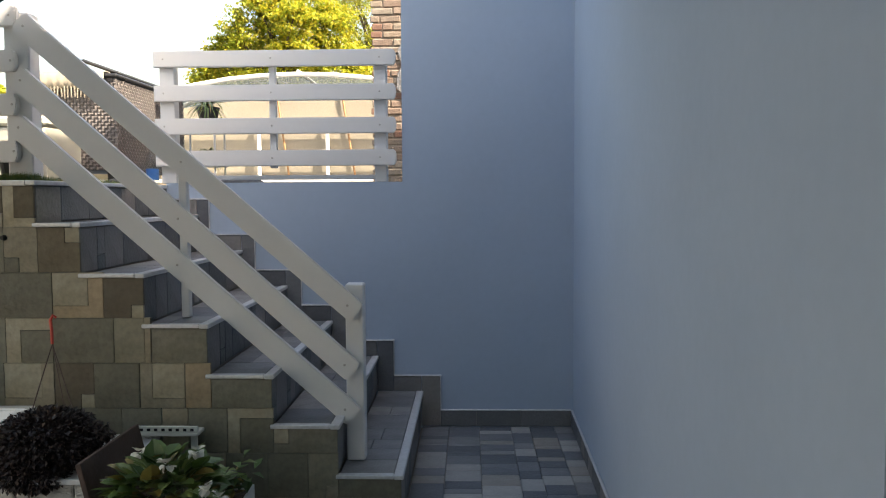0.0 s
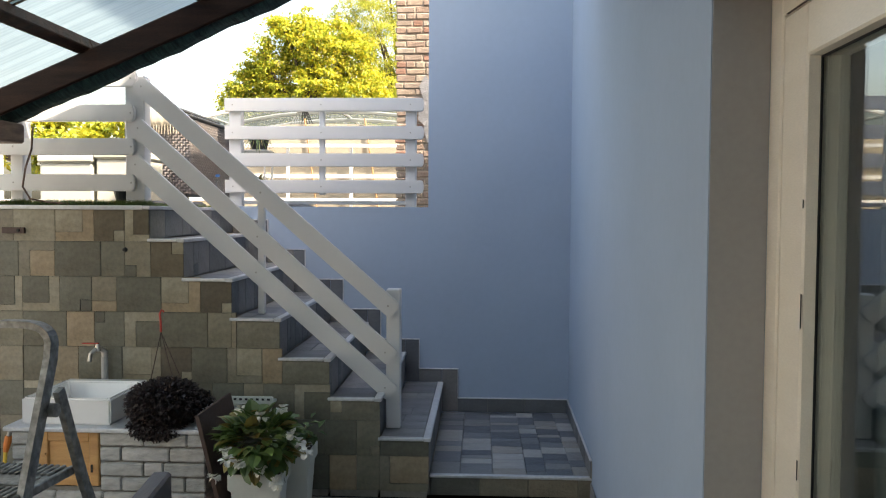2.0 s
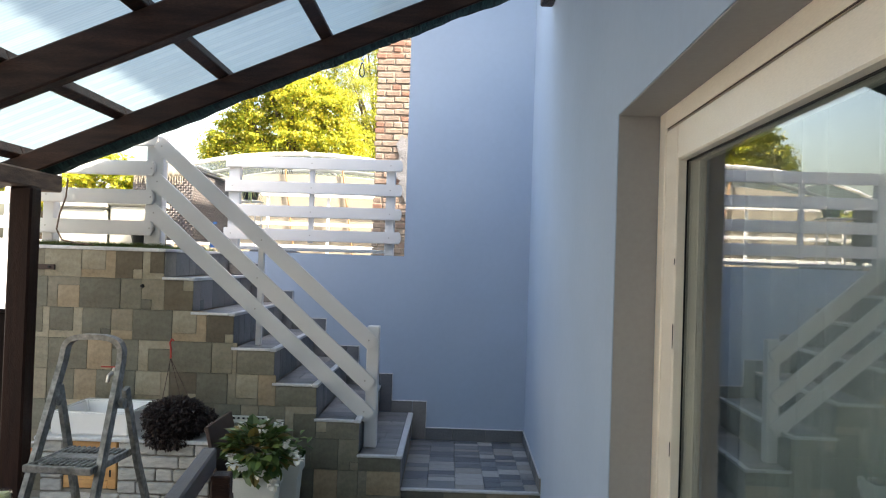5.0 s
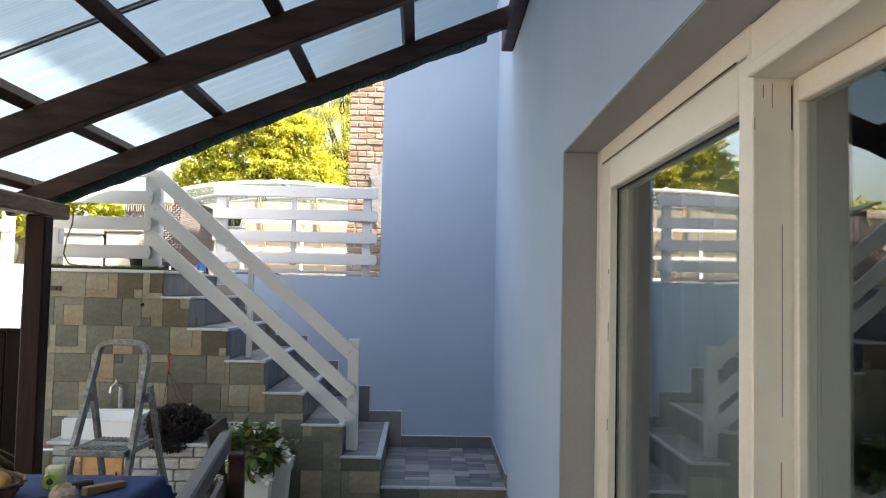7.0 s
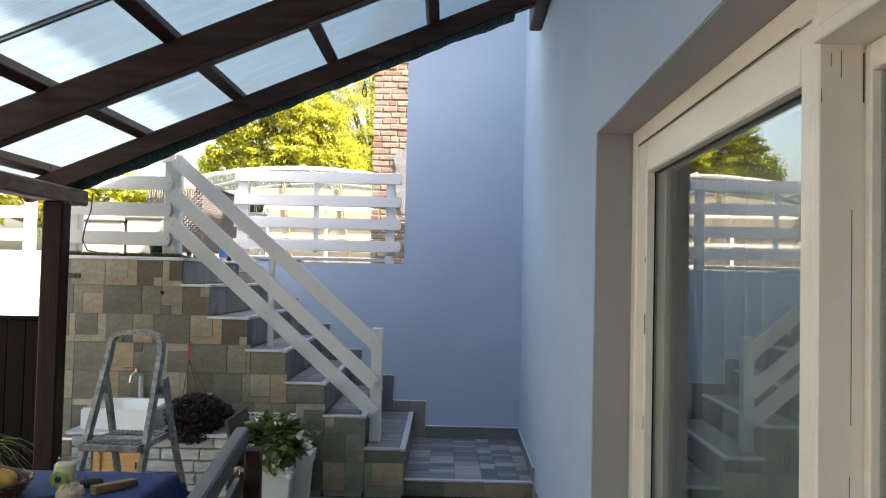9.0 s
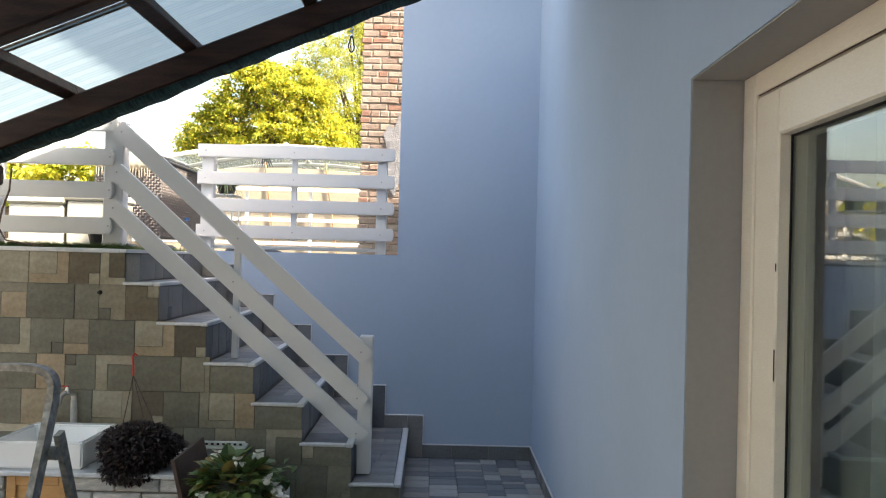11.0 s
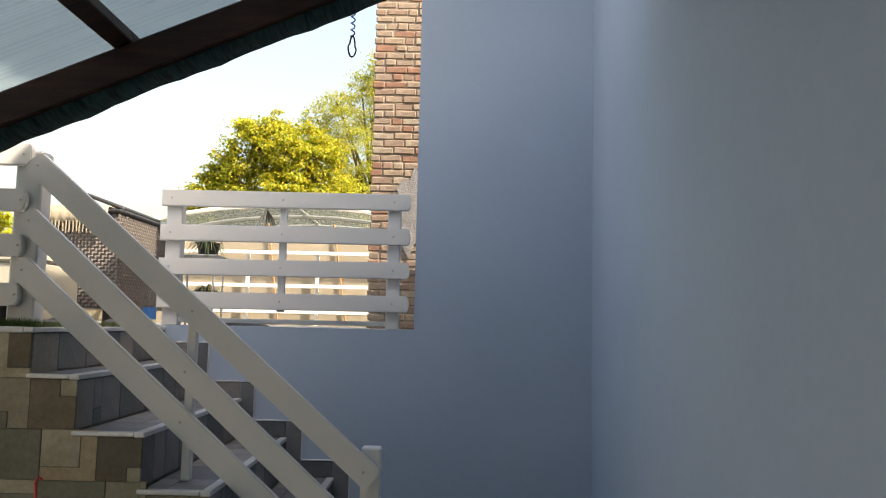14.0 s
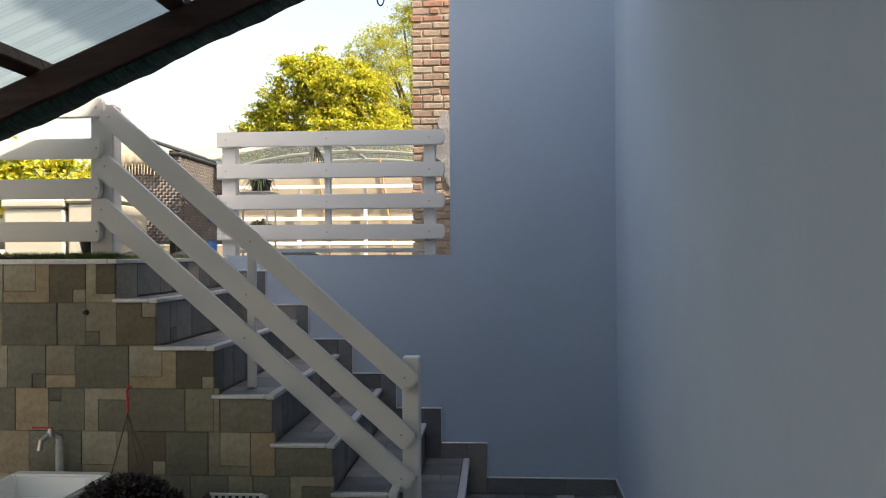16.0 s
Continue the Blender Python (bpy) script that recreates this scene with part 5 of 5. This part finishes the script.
for dx in (-1.6, 0.0, 1.5):
    part("ridge", tube([(AX + dx, y, AZ + AH * math.sqrt(1 - (dx / AW) ** 2) + 0.04) for y in HY], 0.018, 6), ALU_WHITE, pool)
pool.location, pool.scale = (0.2175, 1.276, -0.458), (1.29, 1.29, 1.29)
bundle = thing("net_bundle", "gathered dark net hanging inside the pool enclosure", "net", (-3.61, 8.19, 3.37))
bundle.scale = (1.29, 1.29, 1.29)
part("hook", tube([(0, 0, 0.03), (0.012, 0, 0.0), (0, 0, -0.02), (-0.012, 0, 0.0)], 0.005, 6), BLACK_STEEL, bundle)
for k in range(9):
    sx = -0.17 + 0.038 * k
    part("strand", tube([(0, 0, -0.015), (sx * 0.45, 0.01 * (k % 3), -0.11), (sx, 0.02 * (k % 2), -0.27)], [0.004, 0.009, 0.006], 5), BLACK_PLASTIC if k > 3 else PVC, bundle)
part("line", tube([(-0.02, 0, -0.01), (-0.3, 0, -0.06), (-0.7, 0, -0.16)], 0.004, 5), PVC, bundle)
part("line", tube([(0.02, 0, -0.01), (0.25, 0, -0.12), (0.6, 0, -0.26)], 0.004, 5), PVC, bundle)

# rattan seat group
sofa = thing("rattan_sofa", "dark woven rattan garden sofa seen from behind", "sofa", (0, 0, 0))
SXa, SXb, SYa, SYb, SZ = -3.14, -2.66, 0.25, 1.4, 2.22
part("frame", boxes(((SXa, SYa + 0.01, TOP + 0.1), (SXb - 0.01, SYa + 0.09, SZ - 0.012)), ((SXb - 0.10, SYa + 0.09, TOP + 0.1), (SXb - 0.01, SYb, SZ - 0.012)), ((SXa, SYa + 0.09, TOP + 0.1), (SXb - 0.10, SYb, TOP + 0.36)), bevel=0.01), BLACK_PLASTIC, sofa)


def weave(bm, origin, u, v, normal, nu, nv, wu, wv):
    """Woven strips: short flat bands that pass over and under."""
    o, u, v, n = Vector(origin), Vector(u), Vector(v), Vector(normal)
    for i in range(nu):
        for j in range(nv):
            over = (i + j) % 2
            c = o + u * (i + 0.5) * wu + v * (j + 0.5) * wv
            a, b = (u, v) if over else (v, u)
            la, lb = (wu, wv) if over else (wv, wu)
            q = [c + a * la * 0.56 * s + b * lb * 0.40 * t for s, t in ((-1, -1), (0, -1), (1, -1), (1, 1), (0, 1), (-1, 1))]
            vs = [bm.verts.new(p + n * (0.006 if k in (1, 4) else 0.0)) for k, p in enumerate(q)]
            bm.faces.new((vs[0], vs[1], vs[4], vs[5]))
            bm.faces.new((vs[1], vs[2], vs[3], vs[4]))


bm = bmesh.new()
weave(bm, (SXa, SYa + 0.008, TOP + 0.1), (1, 0, 0), (0, 0, 1), (0, -1, 0), 24, 27, 0.02, 0.02)
part("back_weave", bm, RATTAN, sofa)
bm = bmesh.new()
weave(bm, (SXb - 0.008, SYa + 0.01, TOP + 0.1), (0, 1, 0), (0, 0, 1), (1, 0, 0), 57, 27, 0.02, 0.02)
part("side_weave", bm, RATTAN, sofa)
part("top_trim", boxes(((SXa, SYa - 0.012, SZ - 0.012), (SXb + 0.012, SYa + 0.11, SZ + 0.012)), ((SXb - 0.11, SYa + 0.11, SZ - 0.012), (SXb + 0.012, SYb + 0.01, SZ + 0.012)), bevel=0.008), BLACK_PLASTIC, sofa)
for x, y in ((SXa + 0.03, SYa + 0.05), (SXb - 0.06, SYa + 0.05), (SXb - 0.06, SYb - 0.05), (SXa + 0.03, SYb - 0.05)):
    part("leg", boxes(((x - 0.02, y - 0.02, TOP - 0.012), (x + 0.02, y + 0.02, TOP + 0.1))), BLACK_PLASTIC, sofa)
throw = thing("throw_blanket", "pale fringed throw hanging over the sofa back", "blanket", (-2.95, SYa, SZ + 0.0125))
bm = bmesh.new()
prev = None
for k in range(29):
    x = -0.17 + 0.40 * k / 28
    w = 0.004 * math.sin(k * 1.7)
    cur = [bm.verts.new(v) for v in ((x, 0.13, 0.004), (x, 0.02, 0.012 + w * 0.5), (x, -0.02, 0.006), (x, -0.026 + w, -0.05), (x, -0.024 + w, -0.085 + 0.012 * math.sin(k * 2.3)))]
    if prev:
        for q in range(4):
            bm.faces.new((prev[q], cur[q], cur[q + 1], prev[q + 1]))
    prev = cur
ob = part("cover", bm, TARP, throw, smooth=True)
ob.modifiers.new("thick", "SOLIDIFY").thickness = 0.005
for k in range(20):
    x = -0.165 + 0.02 * k
    part("tassel", tube([(x, -0.028, -0.075), (x + rng.uniform(-.006, .006), -0.03, -0.13 - rng.uniform(0, .02))], [0.005, 0.003], 5), TARP, throw)
lid = thing("lid", "black padded lid propped on the rattan sofa", "lid", (-2.70, 0.62, SZ + 0.013))
part("panel", boxes(((-0.215, -0.30, 0.0), (0.03, 0.32, 0.022)), bevel=0.009, m=Matrix.Translation((0, 0, 0.008)) @ Matrix.Rotation(radians(20), 4, "Y")), BLACK_PLASTIC, lid)
part("prop", boxes(((-0.16, -0.02, 0.0), (-0.135, 0.02, 0.06)), bevel=0.003), BLACK_PLASTIC, lid)
bottle = thing("bottle", "clear plastic water bottle with a blue label", "bottle", (-2.515, 0.40, TOP - 0.01))
bm = bmesh.new()
add_lathe(bm, [(0.0001, 0.0), (0.034, 0.0), (0.038, 0.01), (0.038, 0.15), (0.034, 0.19), (0.014, 0.225), (0.014, 0.24)], sides=18)
part("body", bm, JAR_GLASS, bottle, smooth=True)
part("cap", tube([(0, 0, 0.24), (0, 0, 0.258)], 0.016, 12), BLUE_PLASTIC, bottle)
bm = bmesh.new()
add_lathe(bm, [(0.0388, 0.05), (0.0388, 0.12)], sides=18)
part("label", bm, BLUE_PLASTIC, bottle)


def rock(at, s, turn):
    r = thing("rock", "flat dark slate rock on the terrace", "rock", at, group="slate rocks on the terrace", turn=turn)
    bm = bmesh.new()
    bmesh.ops.create_icosphere(bm, subdivisions=2, radius=1)
    for v in bm.verts:
        k = 1 + 0.22 * noise.noise(v.co * 1.7 + Vector((turn, 0, 0)))
        v.co = Vector((v.co.x * s * k, v.co.y * s * 0.7 * k, max(-0.6, v.co.z) * s * 0.33 * k + s * 0.2))
    part("stone", bm, SLATE_ROCK, r)


for k, (x, y, s) in enumerate(((-2.13, 0.42, 0.11), (-1.98, 0.5, 0.13), (-1.86, 0.38, 0.08), (-2.66, -0.35, 0.11), (-2.47, -0.2, 0.10), (-2.62, -0.6, 0.08))):
    rock((x, y, TOP - 0.012), s, 33 * k)


def spider_plant(at, pot_r, pot_h, blades, length, label):
    p = thing("spider_plant", label, "plant", at)
    bm = bmesh.new()
    add_lathe(bm, [(0.0001, 0), (pot_r * 0.75, 0), (pot_r, pot_h), (pot_r * 1.05, pot_h), (pot_r * 0.9, pot_h * 0.9), (0.0001, pot_h * 0.9)], sides=18)
    part("pot", bm, BLACK_PLASTIC, p)
    bm = bmesh.new()
    for _ in range(blades):
        a, l, lift = rng.uniform(0, 6.28), length * rng.uniform(0.6, 1.1), rng.uniform(0.25, 0.9)
        d = Vector((math.cos(a), math.sin(a), 0))
        prev = None
        for k in range(6):
            s = k / 5
            c = Vector((0, 0, pot_h)) + d * l * s * 0.8 + Vector((0, 0, l * (lift * s - 0.9 * s * s)))
            wv = d.cross(Vector((0, 0, 1))) * 0.009 * (1 - 0.85 * s)
            cur = (bm.verts.new(c - wv), bm.verts.new(c + wv))
            if prev:
                bm.faces.new((prev[0], prev[1], cur[1], cur[0]))
            prev = cur
    part("foliage", bm, GREEN_LEAF, p)
    return p


stand = thing("plant_stand", "white metal two-tier plant stand", "stand", (-2.55, 1.45, TOP - 0.01))
for x in (-0.13, 0.13):
    for y in (-0.12, 0.12):
        part("leg", tube([(x, y, 0), (x, y, 0.5)], 0.008, 6), ALU_WHITE, stand)
for z in (0.17, 0.5):
    part("shelf", boxes(((-0.15, -0.14, z), (0.15, 0.14, z + 0.012)), bevel=0.003), ALU_WHITE, stand)
spider_plant((-2.5, 1.45, TOP + 0.503), 0.085, 0.09, 70, 0.24, "spider plant in a dark pot on the upper shelf")
spider_plant((-2.5, 1.45, TOP + 0.173), 0.08, 0.08, 60, 0.22, "spider plant in a dark pot on the lower shelf")

# storage boxes and pot on the terrace
for x0, x1, h, label in ((-3.43, -3.08, 0.345, "pale grey lidded storage box on the terrace"), (-3.06, -2.78, 0.37, "white lidded storage box on the terrace")):
    b = thing("storage_box", label, "box", ((x0 + x1) / 2, -0.15, TOP - 0.01), group="storage boxes on the terrace")
    hw = (x1 - x0) / 2
    part("body", boxes(((-hw, -0.2, 0), (hw, 0.2, h - 0.05)), bevel=0.012), BOX_PLASTIC, b)
    part("lid", boxes(((-hw - 0.012, -0.215, h - 0.0499), (hw + 0.012, 0.215, h)), bevel=0.012), BOX_PLASTIC, b)
blackpot = thing("flower_pot", "black plastic flower pot on the terrace edge", "pot", (-2.56, -1.0, TOP - 0.01))
bm = bmesh.new()
add_lathe(bm, [(0.0001, 0.0), (0.055, 0.0), (0.085, 0.125), (0.09, 0.13), (0.078, 0.12), (0.0001, 0.11)], sides=20)
part("body", bm, BLACK_PLASTIC, blackpot)
bm = bmesh.new()
for _ in range(5200):
    x, y = rng.uniform(-3.12, -2.3), rng.uniform(-1.36, -0.2)
    d = Vector((rng.uniform(-.5, .5), rng.uniform(-.5, .5), 1))
    add_leaf(bm, Vector((x, y, TOP - 0.012)), d, Vector((1, 0, 0)), rng.uniform(0.022, 0.045), 0.006)
for _ in range(2600):
    x, y = rng.uniform(-3.12, -2.3), FRONT + 0.02 + 0.1 * rng.random()
    add_leaf(bm, Vector((x, y, TOP - 0.012)), Vector((rng.uniform(-.4, .4), rng.uniform(-.4, .4), 1)), Vector((1, 0, 0)), rng.uniform(0.03, 0.055), 0.006)
tagged(part("turf", bm, GREEN_LEAF), "short artificial grass on the terrace", "grass", "", "stuff")

# ---------------------------------------------------------------- trees


def limb(bm, a, b, r0, r1, bend, k=7):
    a, b = Vector(a), Vector(b)
    pts = [a.lerp(b, i / k) + Vector((bend * math.sin(math.pi * i / k), bend * 0.6 * math.sin(2.2 * i / k), 0)) for i in range(k + 1)]
    add_tube(bm, pts, [r0 + (r1 - r0) * i / k for i in range(k + 1)], 7)


def tree(at, lobes, leaf, count, length, width, label, trunk_r=0.16, fork=2.2):
    """Trunk and limbs; each lobe of the crown is a heap of drooping sprays with air between them."""
    t = thing("tree", label, "tree", at)
    c = Vector(at)
    bm = bmesh.new()
    limb(bm, (0, 0, 0), (0.1, 0, fork), trunk_r, trunk_r * 0.7, 0.08)
    for lx, ly, lz, r in lobes:
        limb(bm, (0.1, 0, fork - 0.1), Vector((lx, ly, lz)) - c, trunk_r * 0.45, 0.015, rng.uniform(-.2, .2))
    part("trunk", bm, BARK, t)
    bm = bmesh.new()
    total = sum(r * r for *_, r in lobes)
    for lx, ly, lz, r in lobes:
        lobe = Vector((lx, ly, lz)) - c
        for _ in range(max(6, int(count * r * r / total / 46))):
            d = Vector((rng.gauss(0, 1), rng.gauss(0, 1), rng.gauss(0.15, 0.9))).normalized()
            p = lobe + d * r * rng.uniform(0.55, 1.0) * rng.uniform(0.75, 1.15)
            s = rng.uniform(0.06, 0.15) * (0.7 + 0.5 * r)
            tip = d * s * 1.3 + Vector((0, 0, -0.6 * s))
            for _ in range(46):
                f = rng.random()
                q = p + tip * (f - 0.5) + Vector((rng.gauss(0, s), rng.gauss(0, s), rng.gauss(0, s * 0.42) - 0.25 * s * f))
                add_leaf(bm, q, Vector((rng.uniform(-1, 1), rng.uniform(-1, 1), rng.uniform(-1.1, .2))), Vector((rng.uniform(-.5, .5), rng.uniform(-.5, .5), 1)), length * rng.uniform(.6, 1.2), width * rng.uniform(.6, 1.2))
    part("crown", bm, leaf, t)
    return t


TY = 13.6
tree((-4.6, TY, TOP - 0.01), [(-6.25, TY, 4.55, 0.38), (-5.95, TY + .2, 4.95, 0.36), (-5.55, TY, 4.75, 0.5), (-5.7, TY - .2, 5.35, 0.34), (-5.2, TY - .2, 5.75, 0.38), (-4.95, TY + .3, 5.25, 0.55), (-4.75, TY, 5.8, 0.42), (-4.35, TY - .4, 5.35, 0.5),
      (-4.1, TY + .2, 5.75, 0.45), (-3.75, TY, 5.3, 0.6), (-6.3, TY + .2, 4.05, 0.5), (-6.5, TY, 4.35, 0.28), (-5.45, TY + .1, 6.0, 0.26), (-4.8, TY + .1, 6.15, 0.28), (-5.3, TY, 4.1, 0.7), (-4.4, TY - .3, 4.45, 0.7), (-3.5, TY, 4.4, 0.8), (-5.9, TY, 3.5, 0.6), (-4.6, TY, 3.5, 0.8), (-3.3, TY, 3.6, 0.8)],
     TREE_LEAF, 46000, 0.105, 0.062, "sunlit yellow-green broadleaf tree behind the enclosure")
tree((-2.6, TY + 1.4, TOP - 0.01), [(-3.95, TY + 1.0, 6.45, 0.42), (-3.55, TY + 1.1, 6.95, 0.36), (-3.3, TY + .8, 6.3, 0.6), (-2.95, TY + 1.2, 7.35, 0.4), (-2.75, TY + 1.2, 6.8, 0.6), (-2.5, TY + 1.2, 7.95, 0.42), (-2.3, TY + 1.2, 7.2, 0.6), (-2.2, TY + 1.2, 6.2, 0.8), (-2.95, TY + .7, 5.6, 0.75), (-3.6, TY + .9, 5.8, 0.5), (-1.9, TY + 1.2, 5.2, 0.9), (-2.7, TY + .8, 4.8, 0.8), (-2.5, TY + 1.0, 4.0, 0.9)],
     TREE_LEAF_FINE, 42000, 0.075, 0.030, "taller fine-leaved green tree behind the enclosure")
tree((-7.4, 7.0, TOP - 0.01), [(-7.0, 7.0, 2.75, 0.55), (-6.3, 7.0, 2.7, 0.5), (-7.8, 7.0, 2.8, 0.6), (-5.7, 7.1, 2.55, 0.42), (-8.6, 7.0, 2.8, 0.7), (-9.5, 7.0, 2.9, 0.8)],
     TREE_LEAF, 9000, 0.13, 0.09, "low sunlit yellow-green bush beyond the terrace", 0.08, 0.7)

spider_plant((-3.45, -1.55, G), 0.14, 0.25, 60, 0.55, "spiky green plant in a dark pot by the screen")
cable = thing("cable", "pale cable hanging beside the roof post", "cable")
part("wire", tube([(-2.835, -1.47, 1.96), (-2.84, -1.475, 1.85), (-2.865, -1.49, 1.75), (-2.875, -1.5, 1.66), (-2.86, -1.46, 1.60), (-2.80, -1.40, 1.585), (-2.70, -1.34, 1.575), (-2.5, -1.33, 1.572)], 0.005, 6), PLATE_WOOD, cable)
bracket = thing("bracket", "rusty steel bracket fixed to the clad wall", "bracket", (-2.985, FRONT - 0.003, 1.44))
part("plate", boxes(((-0.06, -0.012, -0.015), (0.06, 0.0, 0.015)), bevel=0.002), RUST_BOARD, bracket)
part("bolt", tube([(0.03, -0.012, 0), (0.03, -0.022, 0)], 0.008, 6), BLACK_STEEL, bracket)
plug = thing("wall_plug", "dark round wall plug in the cladding", "plug", (-2.405, FRONT - 0.004, 1.345))
part("plug", tube([(0, 0, 0), (0, -0.018, 0)], [0.012, 0.008], 8), BLACK_STEEL, plug)

# carabiner on a blue spring hanging under the first rafter
clip = thing("carabiner", "steel carabiner hanging on a blue spring cord", "carabiner", (-1.172, -1.25, -0.125))
bm = tube([(0.008 * math.cos(k * 0.8), 0.008 * math.sin(k * 0.8), 3.06 - 0.0034 * k) for k in range(60)], 0.003, 5)
part("spring", bm, BLUE_PLASTIC, clip)
bm = tube([(0.013 * math.sin(a) * (1.25 if math.cos(a) < 0 else 0.8), 0.0, 2.818 + 0.042 * math.cos(a)) for a in (2 * math.pi * k / 20 for k in range(21))], 0.0035, 6)
part("snap_hook", bm, BLACK_STEEL, clip)
part("cord", tube([(0, 0, 3.055), (0, -0.16, 3.02), (0, -0.32, 2.98)], 0.003, 5), BLACK_STEEL, clip)

# lace frieze on the door curtain, and seams in the painted post
LACE = material("white_lace", (0.46, 0.46, 0.43), 0.9, bump=0.0)
lace = thing("lace_panel", "pale lace frieze sewn on the door curtain", "lace")
lace.matrix_world = TURN
for k in range(6):
    yc = -5.42 - 0.21 * k
    bm = bmesh.new()
    for i in range(-9, 10):
        for j in range(-12, 13):
            r = abs(i) / 7.5 + abs(j) / 11.0
            if (0.55 < r < 0.75 or 0.95 < r < 1.15 or r < 0.2 or (abs(i) % 3 == 0 and r < 1.5 and rng.random() < 0.45)) and rng.random() < 0.85:
                y, z, e = yc + i * 0.0095, 1.13 + j * 0.0125, 0.0036
                add_box(bm, (0.3095, y - e, z - e), (0.3105, y + e, z + e))
    part("motif", bm, LACE, lace)
for dx, z0, z1 in ((0.022, 0.4, 1.15), (0.020, 1.24, 1.62), (0.04, 1.855, 1.905), (0.058, 1.875, 1.90), (0.075, 1.81, 1.835)):
    part("seam", boxes(((DX - dx - 0.0012, MID - 0.0006, z0), (DX - dx, MID + 0.0002, z1))), RUST_BOARD, door_1)
part("gap", boxes(((DX - 0.0025, MID - 0.0022, 1.81), (DX - 0.0005, MID - 0.0008, 1.90))), RUST_BOARD, door_1)
part("groove", boxes(((FX - 0.0008, MID + 0.10, LINTEL - 0.0612), (FX + 0.004, DOOR_Y1 - 0.10, LINTEL - 0.0600))), RUST_BOARD, window_1)
for z0, z1 in ((1.30, 1.42), (0.98, 1.05), (0.5, 0.58), (1.55, 1.58)):
    part("chip", boxes(((FX + 0.003, DOOR_Y1 - 0.2135, z0), (FX + 0.0046, DOOR_Y1 - 0.210, z0 + 0.6 * (z1 - z0)))), LEATHER_DARK, window_1)
